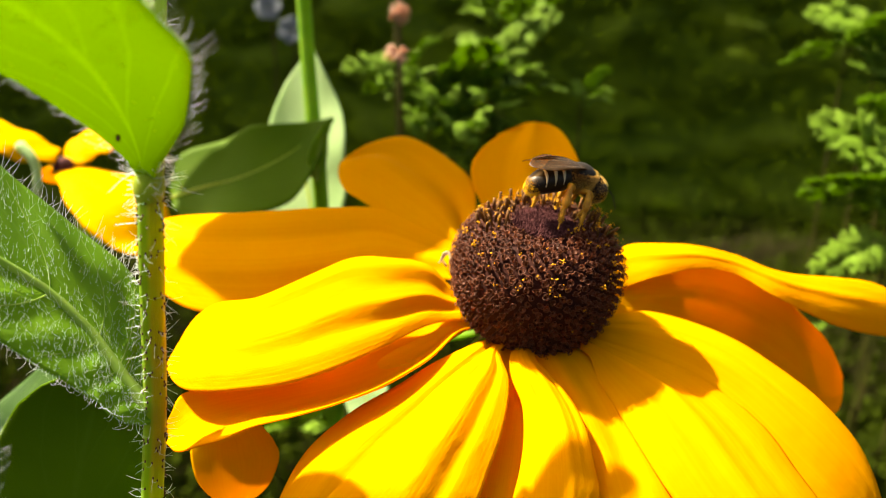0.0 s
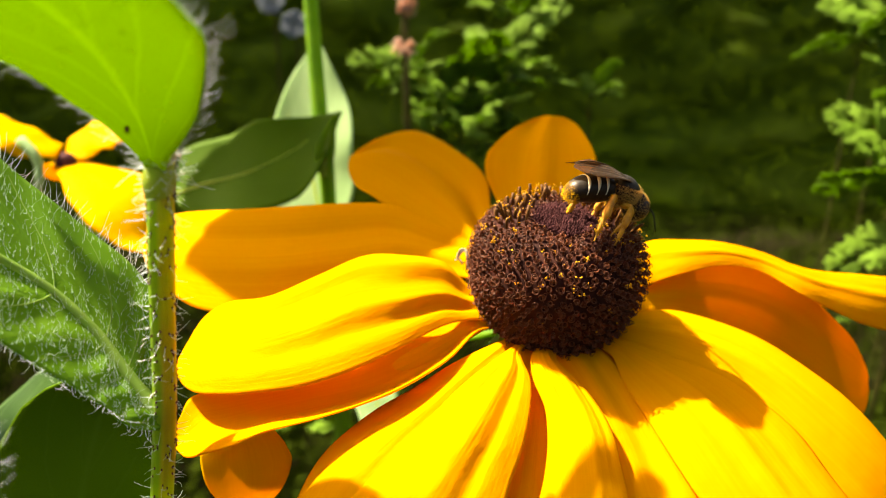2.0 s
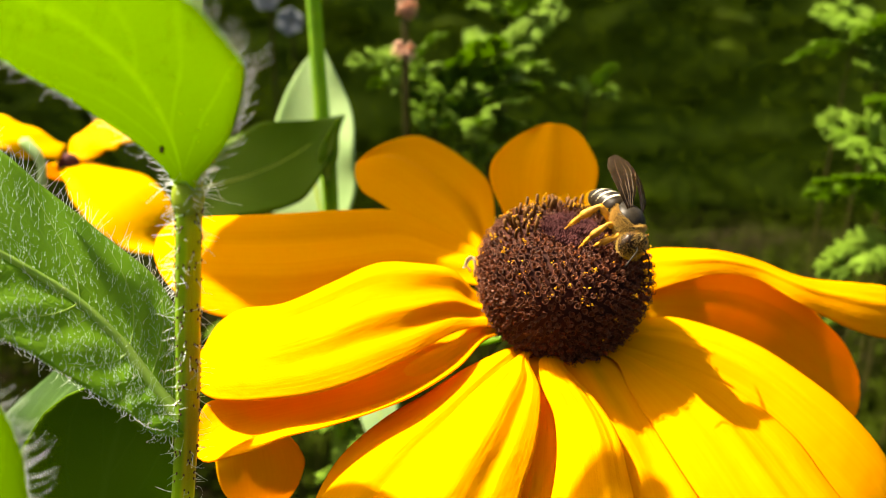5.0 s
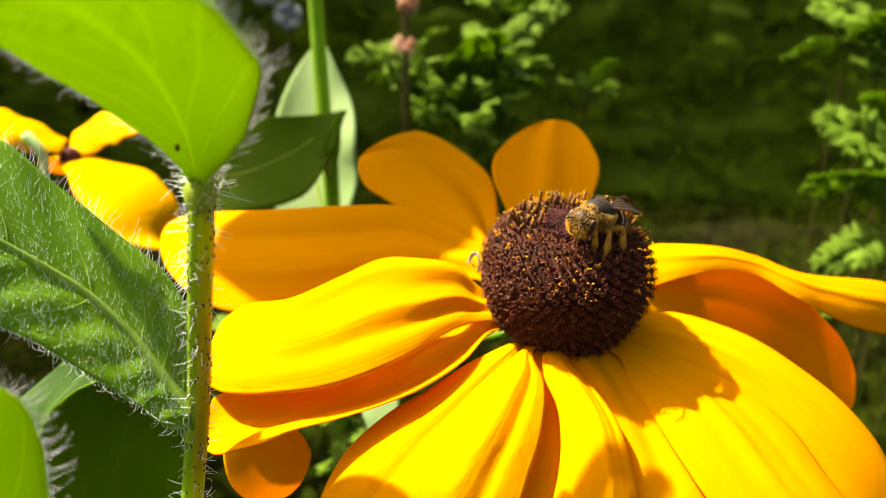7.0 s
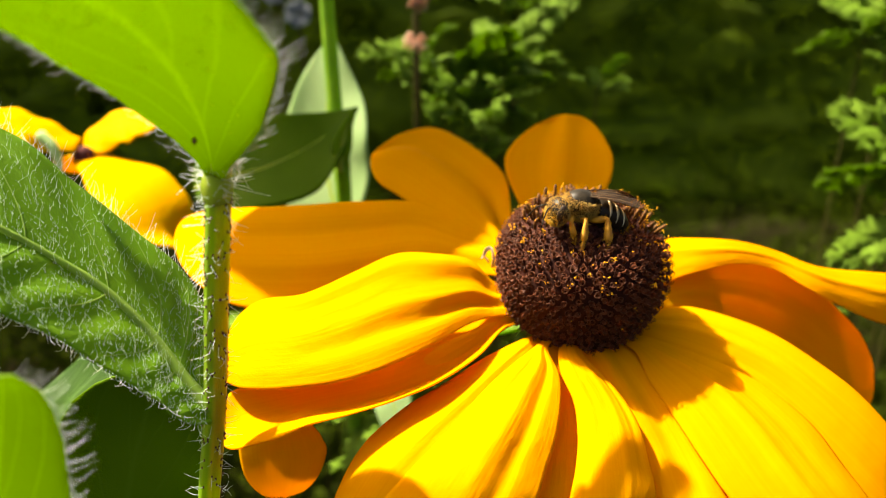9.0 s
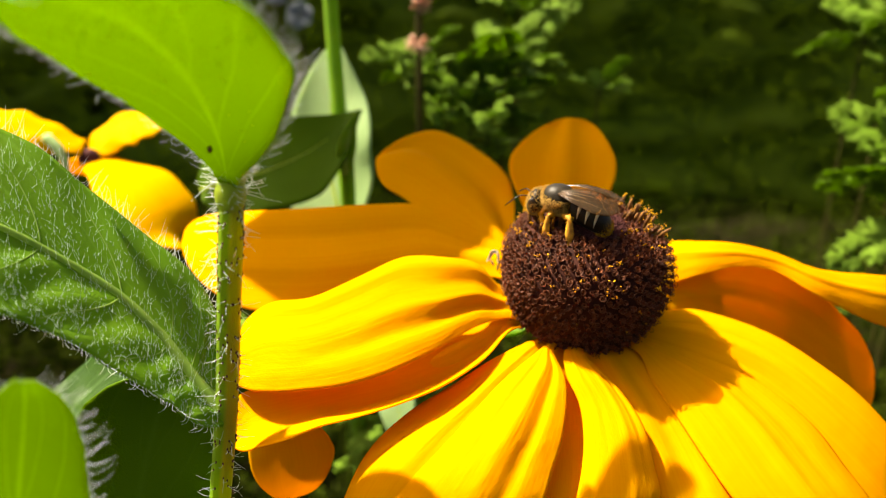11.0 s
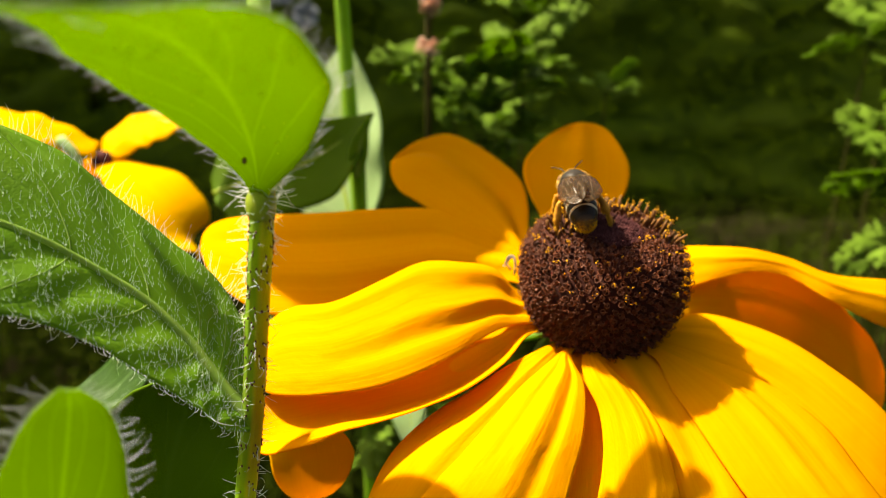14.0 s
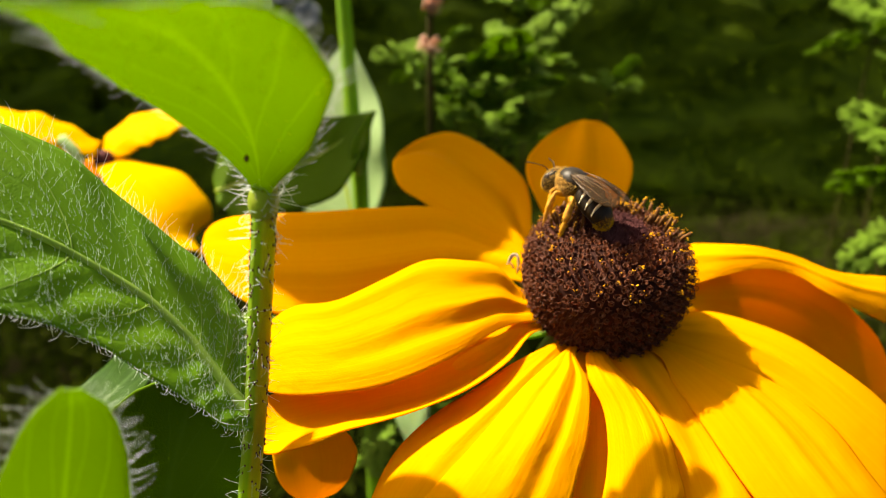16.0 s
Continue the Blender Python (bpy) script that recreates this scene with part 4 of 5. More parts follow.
def second_flower():
    c = (-61.5, 112, 13.5)
    at = site(c)
    fl = thing("coneflower", at, "half-open yellow ray flower with drooping petals", "flower")
    petal(fl, at, [(-63.2, 114, 14), (-56, 109, 11.2), (-50, 105.5, 7.0), (-46.3, 104.5, 2.2), (-44.8, 106, -2.0)], 6.8, (-0.1, -0.3, 0.95), seed=31, cup=-0.12, ridges=0.1, shape=round_petal, space=site)
    petal(fl, at, [(-62.5, 113.5, 14.8), (-59.5, 115.5, 18.6), (-55, 117, 21.0), (-49, 118, 22.6)], 6.0, (-0.05, -0.6, 0.75), seed=32, cup=-0.1, ridges=0.12, shape=round_petal, space=site)
    petal(fl, at, [(-63.4, 112, 15.4), (-69, 109, 17.6), (-74, 106, 19.0), (-82, 102, 19.6)], 6.6, (-0.2, -0.55, 0.75), seed=33, cup=-0.1, ridges=0.12, shape=round_petal, space=site)
    petal(fl, at, [(-62, 115, 14), (-66, 120, 14), (-70, 126, 12)], 5.0, seed=36, space=site)
    part("disc", Shell().ball((-62.8, 112.5, 13.6), (1.7, 1.7, 1.7), 10, 14), PURPLE, fl, "small dark purple disc", site, at)
    part("bract", Shell().tube(spline([(-67, 107.5, 16.4), (-64.5, 107, 14), (-63.8, 107, 11), (-65, 107.5, 6)], 16), np.linspace(0.9, 0.5, 16), 7), LEAF_PALE, fl, "pale green curled bract", site, at)
    root = ground_under((-62, 140, 0))
    part("stalk", Shell().tube(spline(np.vstack([site((-62, 114.5, 12)), site((-61.6, 117, 6)), site((-61, 121, -6)), site((-60.5, 126, -20)), (root[0], root[1], 0.4), (root[0], root[1], 0.2), root]), 30), 0.0016, 8), GREEN_STEM, fl, "", lambda p: p, at)
    return fl


bud_flower = second_flower()


def dried_bit():
    at = site((0.5, 71.5, -1.0))
    ob = thing("dried_floret", at, "tiny withered greyish white floret on the petal base", "floret")
    sh = Shell()
    g = blade([(-0.8, 0, -0.5), (-0.3, 0.1, 0.5), (0.2, 0, 0.5), (0.5, -0.1, -0.2)], (0, -1, 0.3), 0.22, 10, 5, leaf_outline, 0.5)
    sh.sheet(g, 0.06)
    sh.tube([(0.3, 0, -1.5), (0.4, -0.1, -0.5), (0.15, -0.1, 0.7)], (0.12, 0.14, 0.06), 6)
    sh.tube([(-0.1, 0, -0.9), (-0.5, 0, -0.3), (-0.95, 0.1, -0.5)], (0.10, 0.09, 0.05), 6)
    part("husk", sh, plain_material("withered", (0.22, 0.17, 0.11), (0.62, 0.56, 0.46), 1400, 0.8), ob)
    return ob


dried_bit()


# ---- ground and the planting behind ----
STALK = plain_material("brown_stalk", (0.022, 0.022, 0.005), (0.04, 0.036, 0.008), 200, 0.8, 0.05)

def ground():
    rng = np.random.RandomState(12)
    near = np.concatenate([-np.geomspace(60, 0.05, 24), np.linspace(-0.045, 0.045, 5), np.geomspace(0.05, 60, 24)])
    g = np.stack(np.broadcast_arrays(near[:, None], near[None, :] + 0.2, 0.0), -1).copy()
    g[..., 2] = rng.normal(0, 0.006, g.shape[:2]) * (np.hypot(g[..., 0], g[..., 1]) < 6)
    n = len(near)
    f = [(k * n + j, (k + 1) * n + j, (k + 1) * n + j + 1, k * n + j + 1) for k in range(n - 1) for j in range(n - 1)]
    me = Shell().add(g, f).mesh("ground", lambda p: p)
    # soil colour is lowered to hold the shade under the plants
    me.materials.append(plain_material("shade_toned_soil", (0.006, 0.005, 0.002), (0.013, 0.010, 0.004), 30, 0.95, 0.02, 0.8, 0.01))
    tagged(new("ground", me), "crumbly garden soil under the plants, darkened to stand for shade", "ground", kind="structure")


ground()


def cut_leaf(rng, length):
    """A finely cut leaf: a rachis with pairs of lobed leaflets, along +x."""
    sh = Shell()
    c = spline([(0, 0, 0), (length * 0.35, 0, length * 0.06), (length * 0.7, 0, length * 0.03), (length, 0, -length * 0.10)], 14)
    sh.tube(c, np.linspace(0.5, 0.2, 14), 4)
    pairs = 7
    for k in range(pairs):
        f = 0.18 + 0.80 * k / (pairs - 1)
        root = c[int(f * 13)]
        ln = length * 0.30 * math.sin(math.pi * (0.22 + 0.68 * f)) + 2.0
        for side in ((-1, 1) if k < pairs - 1 else (0,)):
            a = radians(58 - 26 * f) * side + rng.normal(0, 0.10)
            d = np.array((math.cos(a), math.sin(a), rng.normal(0.02, 0.14)))
            for lobe, turn, size in ((0, 0, 1.0), (1, 0.65, 0.58), (-1, -0.65, 0.58)):
                b = a + turn
                e = np.array((math.cos(b), math.sin(b), d[2]))
                start = root + d * ln * (0.35 if lobe else 0.0)
                g = blade([start, start + e * ln * 0.5 * size + (0, 0, 0.05 * ln), start + e * ln * size], (rng.normal(0, 0.2), rng.normal(0, 0.2), 1), ln * 0.22 * size + 0.3, 6, 3, leaf_outline, 0.2)
                sh.sheet(g, 0.15)
    return sh


FERN_RNG = np.random.RandomState(77)
FERN = [cut_leaf(FERN_RNG, ln).mesh("cut_leaf") for ln in (26, 32, 38, 30)]


def aim(d, spin):
    """Rotation that takes +x to d, with the face turned up, then spun about d."""
    d = Vector(d).normalized()
    m = d.to_track_quat("X", "Z").to_matrix()
    return (m @ Matrix.Rotation(spin, 3, "X")).to_4x4()


def cut_leaf_plant(top, leaves, size, seed, label, droop=0.0):
    """A thin upright stalk with cut leaves round its top (site mm)."""
    rng = np.random.RandomState(seed)
    root = ground_under((top[0] + rng.uniform(-12, 12), top[1] + rng.uniform(4, 30), top[2]))
    pl = thing("feathery_plant", root, label, "plant", "feathery plants behind the flower")
    tp = site(top)
    pts = np.vstack([root, (root[0] * 0.6 + tp[0] * 0.4, root[1] * 0.6 + tp[1] * 0.4, tp[2] * 0.55), tp + (0, 0.004, -0.03), tp])
    path = spline(pts, 60)
    part("stem", Shell().tube(path, np.linspace(0.0004, 0.0002, 60), 5), STALK, pl, "", lambda p: p, root)
    for k in range(leaves):
        f = 1 - 0.16 * (k / max(leaves - 1, 1))
        p = path[int(f * 59)]
        a = k * 2.4 + rng.uniform(-0.5, 0.5)
        d = (math.cos(a), math.sin(a), rng.uniform(-0.3, 0.7) + (0.5 if k < 2 else 0) - droop)
        ob = part("cut_leaf", FERN[rng.randint(len(FERN))], LEAF_FERN, pl)
        s = size * rng.uniform(0.7, 1.2)
        ob.matrix_basis = Matrix.Translation(Vector(p - root)) @ aim(d, rng.uniform(-0.9, 0.9)) @ Matrix.Diagonal((s, s, s, 1))
    return pl


# tops of the stalks and the size of their leaves
PLANTS = [
    ((-3, 152, 32), 0.55), ((6, 148, 30), 0.5), ((-9, 150, 39), 0.42), ((31, 150, 34.5), 0.24), ((2, 152, 33), 0.55), ((9, 158, 24), 0.45), ((10, 152, 40), 0.45), ((14, 156, 54), 0.5),
    ((91, 150, 46), 0.45), ((99, 150, 49), 0.5), ((102, 148, 36), 0.44), ((99, 142, 25), 0.5), ((93, 132, 14), 0.56), ((87, 128, 4), 0.48), ((95, 126, 9), 0.55),
    ((-18, 126, -30), 0.45), ((-10, 128, -38), 0.45), ((-26, 140, -34), 0.5), ((-40, 150, -20), 0.5), ((78, 150, -20), 0.4),
]


def planting():
    for k, (top, size) in enumerate(PLANTS):
        cut_leaf_plant(top, 6, size, 100 + k, "feathery green plant with finely cut leaves", 0.2 if top[2] < 10 else 0.0)


planting()


def hedge():
    """A dense shaded shrub mass behind: countless small leaves, each folded along its midrib."""
    rng = np.random.RandomState(31)
    n = 110000
    ang, f = rng.uniform(-1.25, 1.25, n), rng.rand(n)
    d = 1.55 + 0.6 * rng.rand(n) + 0.20 * np.sin(ang * 5) + 0.12 * np.sin(ang * 17 + 5 * f)
    at = np.stack([d * np.sin(ang) * 1.2, d * np.cos(ang) + 0.05, f * (1.35 + 0.12 * np.sin(ang * 7))], -1)
    along = unit(rng.normal(0, 1, (n, 3)) + (0, -0.4, 0.2))
    across = unit(np.cross(along, rng.normal(0, 1, (n, 3))))
    fold = np.cross(along, across)
    s = rng.uniform(0.004, 0.010, (n, 1))
    v = np.stack([at, at + along * s * 0.55 + across * s * 0.34 + fold * s * 0.12, at + along * s, at + along * s * 0.55 - across * s * 0.34 + fold * s * 0.12], 1)
    f = [t for k in range(0, 4 * n, 4) for t in ((k, k + 1, k + 2), (k, k + 2, k + 3))]
    me = Shell().add(v, f, np.tile(((0.5, 0), (1, 0.5), (0.5, 1), (0, 0.5)), (n, 1))).mesh("hedge", lambda p: p, smooth=False)
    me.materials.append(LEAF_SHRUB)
    tagged(new("hedge", me), "dense green shrubs behind the bed, with shade put into their colour", "shrub", kind="stuff")


hedge()


def ground_cover():
    """Low leafy growth that hides the soil between the plants."""
    rng = np.random.RandomState(52)
    n = 90000
    at = np.stack([rng.normal(0, 0.75, n), 0.90 + rng.normal(0, 0.55, n), rng.rand(n)], -1)
    at[:, 2] = 0.01 + at[:, 2] * (0.12 + 0.14 * (0.5 + 0.5 * np.sin(at[:, 0] * 9 + 2 * np.sin(at[:, 1] * 7))))
    along = unit(rng.normal(0, 1, (n, 3)) + (0, -0.3, 0.3))
    across = unit(np.cross(along, rng.normal(0, 1, (n, 3))))
    fold = np.cross(along, across)
    s = rng.uniform(0.010, 0.022, (n, 1))
    v = np.stack([at, at + along * s * 0.5 + across * s * 0.3 + fold * s * 0.1, at + along * s, at + along * s * 0.5 - across * s * 0.3 + fold * s * 0.1], 1)
    f = [t for k in range(0, 4 * n, 4) for t in ((k, k + 1, k + 2), (k, k + 2, k + 3))]
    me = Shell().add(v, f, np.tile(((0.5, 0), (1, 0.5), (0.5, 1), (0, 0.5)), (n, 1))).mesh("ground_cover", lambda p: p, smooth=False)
    # leaf colours near black stand in for shade at ground level
    me.materials.append(leaf_material("shade_toned_low_leaf", (0.012, 0.020, 0.001), (0.020, 0.030, 0.002), (0.02, 0.03, 0.001), 0.05, 0.8, 0.2, 0.0, 0.3))
    tagged(new("ground_cover", me), "low leafy growth over the soil, its green darkened to stand for shade", "ground cover", kind="stuff")


ground_cover()


def backdrop():
    """A sheet added behind the hedge leaves; its dark green stands in for shade."""
    rng = np.random.RandomState(14)
    x = np.linspace(-4.2, 4.2, 70)
    z = np.linspace(-0.02, 1.1, 20)
    lump = rng.normal(0, 0.022, (20, 70))
    ring = np.stack(np.broadcast_arrays(x[None], 2.75 + lump * 4 - 0.25 * (x[None] / 1.8) ** 2, z[:, None] + 0.03 * np.sin(x[None] * 9)), -1)
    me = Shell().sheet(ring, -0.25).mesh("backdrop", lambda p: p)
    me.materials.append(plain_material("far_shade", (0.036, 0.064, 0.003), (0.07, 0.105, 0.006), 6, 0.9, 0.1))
    tagged(new("backdrop", me), "added closing sheet coloured as deep garden shade", "backdrop", kind="structure")


backdrop()


def faded_heads():
    """Faded pinkish flower heads on thin stalks."""
    mat = plain_material("faded_pink", (0.50, 0.32, 0.22), (0.68, 0.45, 0.33), 400, 0.8, glow=(0.75, 0.45, 0.3))
    for k, (c, r) in enumerate((((-9.2, 135, 38.2), 2.7), ((-8.6, 136, 47.0), 2.4))):
        at = site(c)
        ob = thing("faded_flower", at, "small faded pink flower head on a thin stalk", "flower", "faded pink heads")
        rng = np.random.RandomState(60 + k)
        sh = Shell()
        for j in range(34):
            d = unit(rng.normal(0, 1, 3))
            g = blade([c + d * 0.4, c + d * r * 0.6 + rng.normal(0, 0.2, 3), c + d * r], np.cross(d, (0.3, 0.8, 0.2)), 0.7, 6, 3)
            sh.sheet(g, 0.1)
        part("head", sh, mat, ob, "", site, at)
        root = ground_under((c[0] + 3, c[1] + 15, 0))
        part("stalk", Shell().tube(spline(np.vstack([at, (at[0], at[1] + 0.004, at[2] - 0.05), root]), 20), 0.0004, 5), STALK, ob, "", lambda p: p, at)


faded_heads()


def pale_patches():
    """Two pale blue-grey patches far behind, made up as petalled shapes on stalks."""
    mat = plain_material("pale_blue", (0.10, 0.125, 0.15), (0.17, 0.2, 0.22), 300, 0.8, glow=(0.2, 0.23, 0.26))
    for k, c in enumerate(((-57, 222, 79), (-50, 224, 72))):
        at = site(c)
        ob = thing("pale_patch", at, "made-up petalled shape for a pale blue-grey patch", "flower", "pale blue blossoms")
        for j in range(6):
            a = j * 1.047 + k * 0.4
            d = np.array((math.cos(a), -0.15, math.sin(a)))
            g = blade([c + d * 0.5, c + d * 2.6, c + d * 4.6], (0, -1, 0.2), 2.0, 8, 5)
            part("petal", Shell().sheet(g, 0.15), mat, ob, "", site, at)
        root = ground_under((c[0] + 6, c[1] + 12, 0))
        part("stalk", Shell().tube(spline(np.vstack([at, (at[0], at[1] + 0.006, at[2] - 0.06), root]), 20), 0.0005, 5), STALK, ob, "", lambda p: p, at)


pale_patches()


# ---- the bee ----
def bee_materials():
    m, n, l, p = graph("bee_abdomen")
    uv = n.new("ShaderNodeUVMap").outputs["UV"]
    sep = n.new("ShaderNodeSeparateXYZ")
    l.new(uv, sep.inputs[0])
    xyz = n.new("ShaderNodeTexCoord").outputs["Object"]
    v = math_of(n, l, "ADD", sep.outputs[1], math_of(n, l, "MULTIPLY", math_of(n, l, "SUBTRACT", noise_of(n, l, xyz, 1500, 2), 0.5), 0.012))
    col = ramp(n, l, v, [(0.0, (0.12, 0.07, 0.02)), (0.08, (0.05, 0.03, 0.012)), (0.14, (0.014, 0.010, 0.006))])
    l.new(col, p.inputs["Base Color"])
    p.inputs["Roughness"].default_value = 0.4
    p.inputs["Specular IOR Level"].default_value = 0.15
    bumped(n, l, noise_of(n, l, xyz, 4000, 2), 0.25, 0.00005, p)
    band = plain_material("bee_band", (0.46, 0.41, 0.27), (0.62, 0.56, 0.40), 3000, 0.8)
    dark = plain_material("bee_thorax", (0.010, 0.008, 0.005), (0.024, 0.019, 0.012), 2500, 0.4, 0.11, 0.5, 0.00004)
    fur = plain_material("bee_fur", (0.48, 0.34, 0.08), (0.70, 0.52, 0.15), 900, 0.7, 0.3, 0.0, glow=(0.75, 0.46, 0.16), share=0.45)
    legm = plain_material("bee_leg", (0.26, 0.11, 0.010), (0.58, 0.29, 0.02), 1500, 0.6)
    eye = plain_material("bee_eye", (0.018, 0.010, 0.006), (0.03, 0.018, 0.010), 2500, 0.3, 0.25)
    wing, n, l, p = graph("bee_wing")
    p.inputs["Base Color"].default_value = (0.055, 0.037, 0.02, 1)
    p.inputs["Roughness"].default_value = 0.26
    p.inputs["Specular IOR Level"].default_value = 0.17
    xyz = n.new("ShaderNodeTexCoord").outputs["Object"]
    bumped(n, l, noise_of(n, l, xyz, 1400, 3), 0.5, 0.00008, p)
    tr = n.new("ShaderNodeBsdfTransparent")
    tr.inputs["Color"].default_value = (0.74, 0.58, 0.38, 1)
    x = n.new("ShaderNodeMixShader")
    x.inputs[0].default_value = 0.66
    l.new(p.outputs[0], x.inputs[1])
    l.new(tr.outputs[0], x.inputs[2])
    l.new(x.outputs[0], n["Material Output"].inputs["Surface"])
    return m, band, dark, fur, legm, eye, wing


WINGS, FEELERS = [], []


def big(p):
    """The bee is drawn to a body length of about ten millimetres."""
    return np.asarray(p, float) * 0.00112


def bee_body():
    """Head towards +x, back towards +z, in millimetres about the thorax."""
    ABD, BAND, DARK, FUR, LEG, EYE_M, WING = bee_materials()
    VEIN = plain_material("wing_vein", (0.09, 0.06, 0.035), (0.15, 0.11, 0.07), 900, 0.2, 0.8, 0.0)
    bee = thing("bee", (0, 0, 0.6), "small striped bee dusted with yellow pollen, foraging on the disc", "bee")
    rng = np.random.RandomState(8)
    piece = functools.partial(part, to=big)

    def furred(c, r, count, length, high=1.0, collar=False):
        sh = Shell()
        for _ in range(count):
            d = unit(rng.normal(0, 1, 3))
            if d[2] > high and not (collar and d[0] > 0.82):
                continue
            q = np.asarray(c) + d * r
            hair(sh, q, unit(d / np.asarray(r)) + rng.normal(0, 0.35, 3), length * rng.uniform(0.6, 1.2), rng, 0.017, 0.3, 3)
        return sh

    th = piece("thorax", Shell().ball((0, 0, 0.05), (1.55, 1.34, 1.28), 14, 22), DARK, bee, "shiny black thorax fringed with tan fur")
    piece("scutellum", Shell().ball((-1.05, 0, 0.62), (0.42, 0.72, 0.36), 8, 12), DARK, th)
    piece("fur", furred((0, 0, 0.05), (1.53, 1.33, 1.26), 5600, 0.23, 0.36, True), FUR, th, "", kind="stuff")
    # abdomen: a tapered barrel of rings
    s = np.linspace(0, 1, 26)
    ax = np.stack([-1.25 - 3.55 * s, 0 * s, -0.15 - 0.95 * s ** 1.5], -1)
    rr = 1.34 * np.sqrt(np.clip(1 - np.abs((s - 0.42) / 0.595) ** 2.5, 0.004, 1)) * (1 - 0.12 * s) * (1 + 0.02 * np.abs(np.sin(s * np.pi * 6)))
    ab = piece("abdomen", abdomen_shell(ax, rr), ABD, bee, "glossy black abdomen with pale bands")
    for f, wide in ((0.25, 0.12), (0.46, 0.12), (0.67, 0.08)):
        k = f * 25
        c = np.array([np.interp(k, range(26), ax[:, i]) for i in range(3)])
        a = np.linspace(-1.75, 1.75, 27)
        w = (0.03 + wide * np.sin(np.abs(a) * 1.5 + 0.35) ** 2) * np.sqrt(np.clip(1.02 - (a / 1.75) ** 4, 0.02, 1))
        rows = []
        for e in (-1, -0.4, 0.4, 1):
            x = c[0] + e * w
            rr_at, z_at = np.interp(-x, -ax[:, 0], rr) + 0.035 - 0.03 * e * e, np.interp(-x, -ax[:, 0], ax[:, 2])
            rows.append(np.stack([x, rr_at * np.sin(a), z_at + rr_at * 0.92 * np.cos(a)], -1))
        piece("band", Shell().sheet(np.stack(rows), 0.05), BAND, ab, "cream white band")
    piece("pollen", furred((-4.15, 0, -1.15), (0.70, 0.82, 0.76), 1100, 0.18, 0.75), POLLEN, ab, "", kind="stuff")
    head = piece("head", Shell().ball((1.85, 0, -0.85), (0.88, 1.28, 1.2), 10, 16), DARK, bee, "dark head with tan fur")
    piece("fur", furred((1.85, 0, -0.85), (0.88, 1.26, 1.18), 1900, 0.15), FUR, head, "", kind="stuff")
    piece("pollen", furred((2.12, 0.1, -1.2), (0.68, 0.95, 0.78), 900, 0.16), POLLEN, head, "", kind="stuff")
    for sd in (-1, 1):
        piece("eye", Shell().ball((1.98, sd * 1.04, -0.8), (0.42, 0.28, 0.74), 8, 12), EYE_M, head, "dark brown compound eye")
        ant = spline([(2.4, sd * 0.30, -0.5), (2.95, sd * 0.55, -0.15), (3.5, sd * 0.95, -0.2), (4.4, sd * 1.45, -0.6)], 12)
        FEELERS.append((piece("antenna", Shell().tube(ant, np.linspace(0.065, 0.05, 12), 6), DARK, head), Vector(big((2.4, sd * 0.30, -0.5)).tolist())))
        # fore wing and hind wing, folded back over the abdomen
        for name, length, half, up, out in (("fore_wing", 5.3, 1.25, 1.05, 0.16), ("hind_wing", 4.0, 0.85, 0.97, 0.30)):
            g = blade([(-0.1, sd * 0.75, up), (-length * 0.33, sd * (0.75 + out * 1.1), up + 0.30), (-length * 0.66, sd * (0.70 + out * 1.6), up + 0.32), (-length, sd * (0.55 + out * 1.5), up + 0.10)],
                      (0, sd * 0.35, 1), half, 18, 7, wing_outline, 0.06, 0, 0.02, 3)
            w = piece(name, Shell().sheet(g, 0.02), WING, bee, "smoky translucent wing")
            WINGS.append((w, Vector(big((-0.1, sd * 0.75, up)).tolist()), sd))
            for col in ((1, 2, 4) if sd > 0 else (5, 4, 2)):
                piece("vein", Shell().tube(g[:-2, col] + (0, 0, 0.01), np.linspace(0.03, 0.014, 16), 4), VEIN, w)
    for sd in (-1, 1):
        # hip, knee, ankle, end of the heel, claw
        legs = (
            ("foreleg", [(0.75, sd * 0.55, -0.85), (1.05, sd * 1.1, -1.25), (0.5, sd * 1.25, -2.3), (0.15, sd * 1.15, -2.95), (-0.1, sd * 1.1, -3.45)], 0.21),
            ("middle_leg", [(-0.1, sd * 0.75, -0.95), (0.15, sd * 1.75, -0.75), (0.0, sd * 2.1, -2.3), (-0.1, sd * 2.1, -3.3), (-0.2, sd * 2.15, -3.95)], 0.23),
            ("hind_leg", [(-0.85, sd * 0.75, -0.9), (-1.7, sd * 1.75, -0.35), (-2.15, sd * 2.2, -2.05), (-2.3, sd * 2.35, -3.2), (-2.4, sd * 2.45, -3.95)], 0.28),
        )
        for name, pts, r in legs:
            at_s = np.linspace(0, 4, 41)
            c = np.stack([np.interp(at_s, range(5), [q[i] for q in pts]) for i in range(3)], -1)
            c[1:-1] = (c[:-2] + c[1:-1] * 2 + c[2:]) / 4
            rad = r * np.interp(at_s, (0, 0.15, 0.5, 0.92, 1.05, 1.3, 1.8, 1.97, 2.1, 2.5, 2.95, 3.1, 3.6, 4),
                                (0.7, 0.95, 1.1, 0.75, 0.6, 0.95, 1.35, 1.1, 0.6, 0.85, 0.6, 0.33, 0.28, 0.2))
            lg = piece(name, Shell().tube(c, rad, 9), LEG, bee, "pollen-dusted leg")
            sh = Shell()
            for _ in range(420 if name == "hind_leg" else 240):
                k = rng.randint(4, 34)
                d = unit(rng.normal(0, 1, 3))
                hair(sh, c[k] + d * rad[k] * 0.8, d + rng.normal(0, 0.4, 3), rng.uniform(0.08, 0.24), rng, 0.02, 0.3, 3)
            piece("pollen_brush", sh, POLLEN, lg, "", kind="stuff")
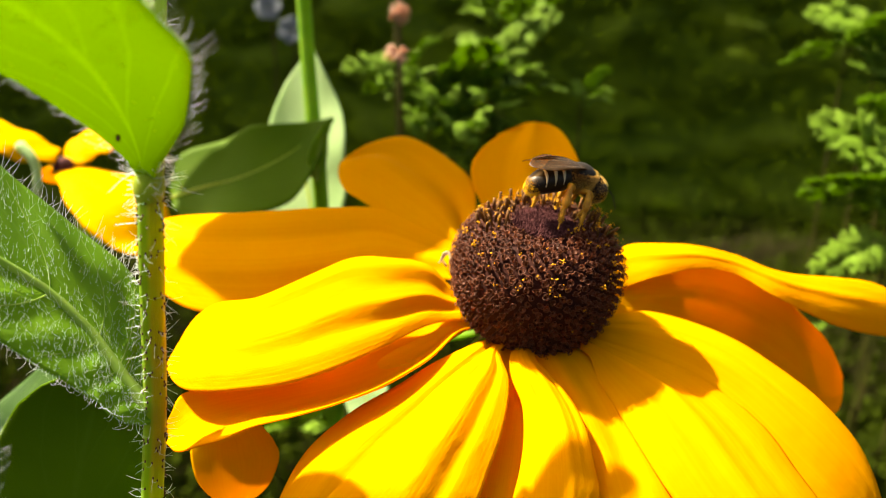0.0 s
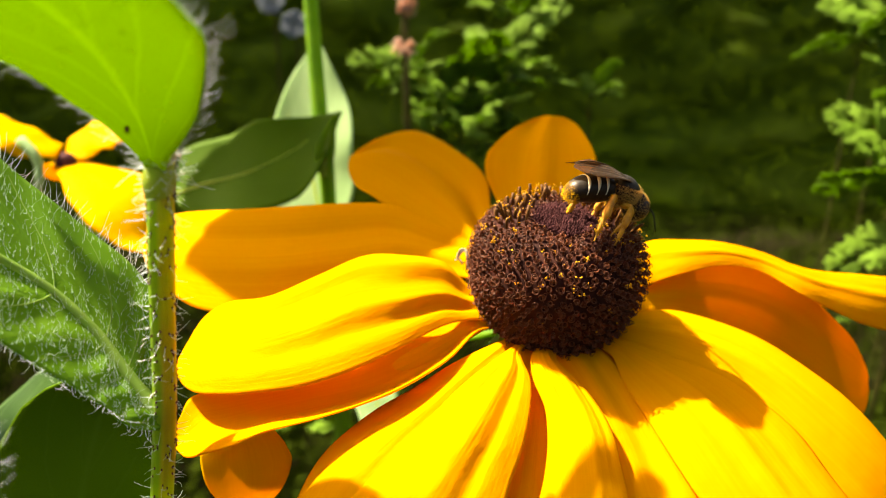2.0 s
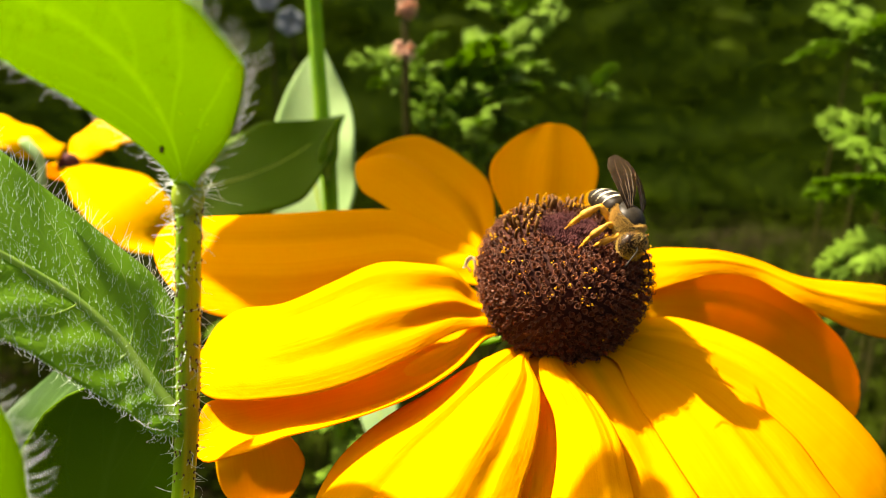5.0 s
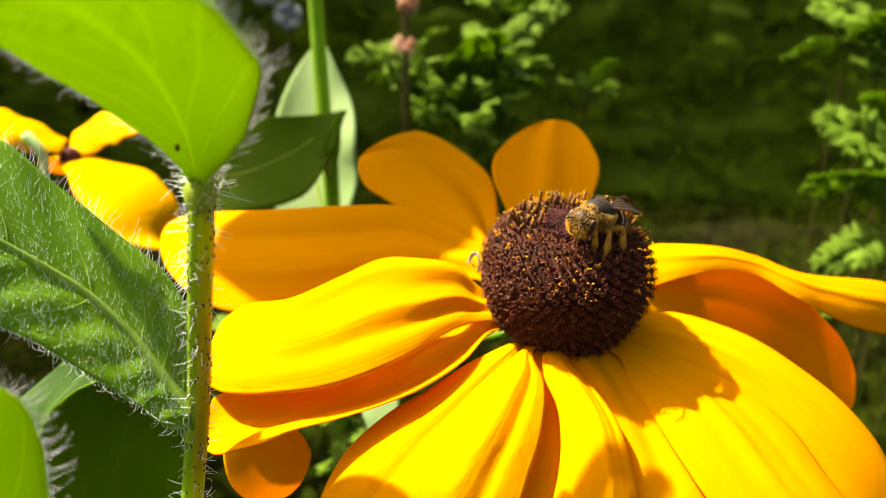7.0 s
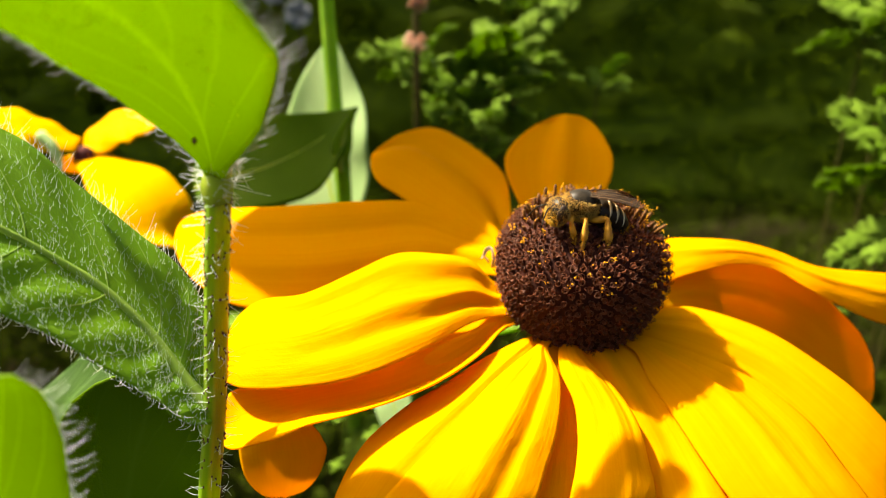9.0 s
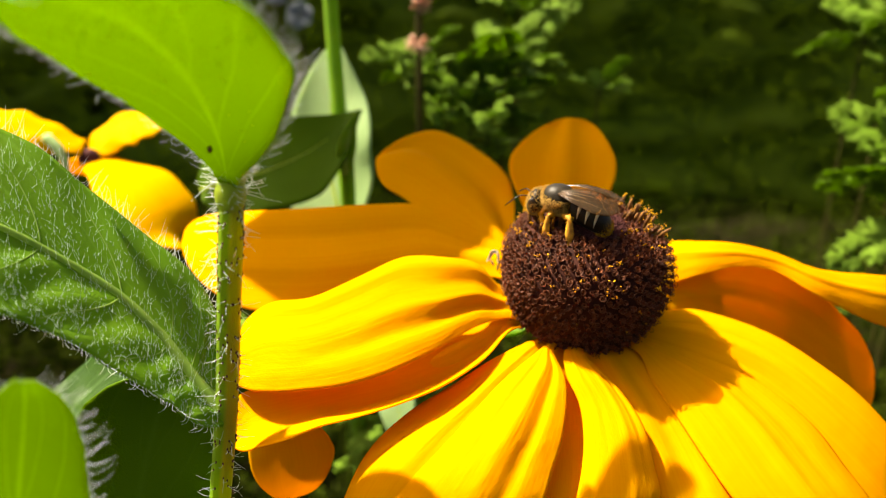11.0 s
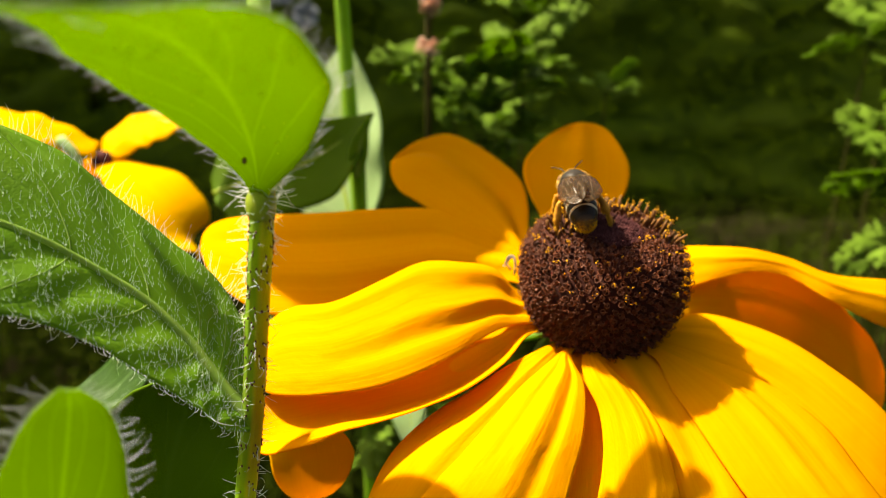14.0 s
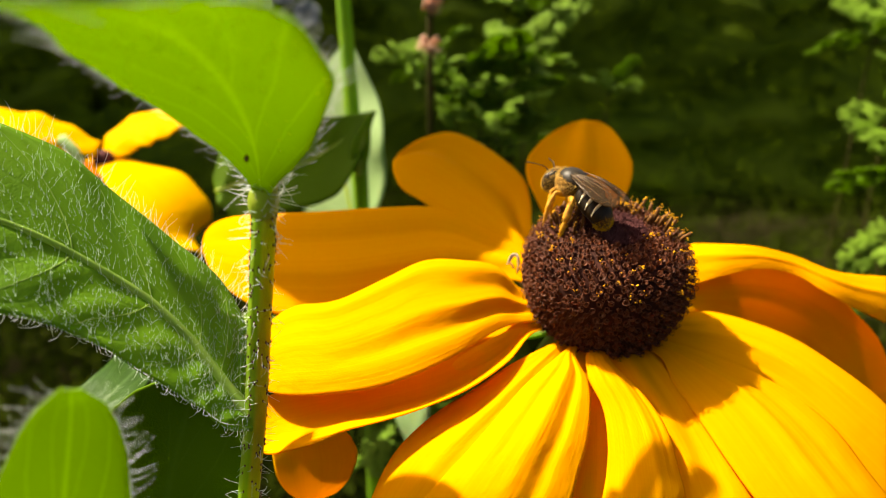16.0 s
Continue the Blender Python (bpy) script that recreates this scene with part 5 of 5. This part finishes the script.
    return bee


def abdomen_shell(ax, rr):
    n, sides = len(ax), 20
    th = np.linspace(0, 2 * np.pi, sides, endpoint=False)
    ring = ax[:, None] + np.stack(np.broadcast_arrays(0 * th[None], rr[:, None] * np.sin(th), rr[:, None] * 0.92 * np.cos(th)), -1)
    f = [(k * sides + j, (k + 1) * sides + j, (k + 1) * sides + (j + 1) % sides, k * sides + (j + 1) % sides) for k in range(n - 1) for j in range(sides)]
    f += [tuple(range(sides)), tuple((n - 1) * sides + j for j in range(sides - 1, -1, -1))]
    uv = np.stack(np.broadcast_arrays(th[None] / 6.2832, np.linspace(1, 0, n)[:, None]), -1)
    return Shell().add(ring, f, uv)


def wing_outline(s):
    return np.interp(s, (0, 0.12, 0.4, 0.7, 0.9, 1.0), (0.22, 0.4, 0.8, 1.0, 0.72, 0.08))


bee = bee_body()
disc_florets(coneflower)


# place of the thorax in the flower's space (x, y, h), then heading from +x, nose up, lean
BEE_ROWS = [
    (0.0, 2.58, 2.02, 13.91, 18, -12, -11),
    (0.5, 2.94, 1.65, 13.98, 17, -11, -10),
    (1.0, 4.15, 0.50, 13.65, 9, -6, -12),
    (1.5, 3.95, 0.14, 13.76, 9, -13, -12),
    (2.0, 3.86, -0.64, 13.40, 15, -20, -11),
    (2.5, 3.98, -1.12, 12.65, 14, -22, -12),
    (3.0, 4.34, -0.97, 13.22, -64, -2, -25),
    (3.5, 4.82, -1.89, 12.68, -56, -3, -29),
    (4.0, 4.39, -2.04, 12.54, -71, -9, -28),
    (4.2, 3.67, -2.12, 12.42, -71, -10, -28),
    (6.3, 3.58, -2.91, 12.84, -107, -4, -18),
    (6.5, 1.25, -2.52, 12.54, -128, 12, -10),
    (6.8, 1.10, -2.43, 12.48, -127, 21, -5),
    (7.0, 0.70, -2.05, 12.52, -140, 21, -1),
    (7.3, -1.16, -1.84, 12.33, -163, 22, 3),
    (7.5, -1.27, -1.72, 12.39, -170, 20, 7),
    (8.0, -1.60, -2.19, 12.10, -160, 19, 9),
    (8.5, -1.81, -1.74, 12.27, -187, 12, 12),
    (9.0, -2.20, -1.63, 12.41, -169, 15, 14),
    (9.2, -2.12, -1.75, 12.36, -164, 16, 15),
    (11.3, -4.52, 0.31, 12.39, -216, 1, -3),
    (11.5, -4.49, 0.34, 12.41, -218, -1, 2),
    (12.0, -4.63, 0.81, 12.69, -225, -8, 8),
    (12.5, -5.65, 1.24, 12.65, -231, -3, -4),
    (13.0, -5.35, 2.20, 13.2, -246, 9, -15),
    (13.3, -5.7, 2.40, 13.4, -248, 10, -17),
    (13.5, -5.35, 2.62, 13.6, -252, 9, -20),
    (14.0, -4.45, 2.42, 13.37, -269, 3, -17),
    (14.5, -4.65, 2.22, 13.30, -238, 9, 4),
    (15.0, -4.95, 2.06, 13.35, -236, 8, 7),
    (15.5, -5.05, 2.11, 13.35, -237, 8, 8),
    (16.0, -5.0, 2.26, 13.40, -233, 8, 8),
]


# how far the wings stand off the back, degrees up and out
WING_ROWS = [(0.0, -5, -2), (2.0, -4, -2), (2.5, -2, 0), (3.5, -3, 0), (4.0, 18, -1), (4.2, 19, -1), (6.3, 10, 0), (6.5, -2, -3), (8.0, -1, -2), (12.0, 0, 0), (13.7, 0, 0), (14.0, 6, -6), (14.5, 0, 0), (16.0, 0, 0)]


# how far the feelers hang, degrees
FEELER_ROWS = [(0.0, 55), (2.6, 50), (4.2, 35), (6.3, 45), (9.2, 50), (11.3, 20), (13.3, 10), (14.5, -12), (16.0, -10)]


def motions():
    for f, hinge in FEELERS:
        walk(f, [(t, Matrix.Translation(hinge) @ pose(0, 0, 0, 0, low, 0) @ Matrix.Translation(-hinge)) for t, low in FEELER_ROWS])
    for w, hinge, sd in WINGS:
        walk(w, [(t, Matrix.Translation(hinge) @ pose(0, 0, 0, 0, up, -sd * out) @ Matrix.Translation(-hinge)) for t, up, out in WING_ROWS])
    walk(bee, [(t, BLOOM @ pose(0.001 * x, 0.001 * y, 0.001 * h, 0, 0, yaw) @ pose(0, 0, 0, 0, -nose, 0) @ pose(0, 0, 0, lean, 0, 0)) for t, x, y, h, yaw, nose, lean in BEE_ROWS])


motions()
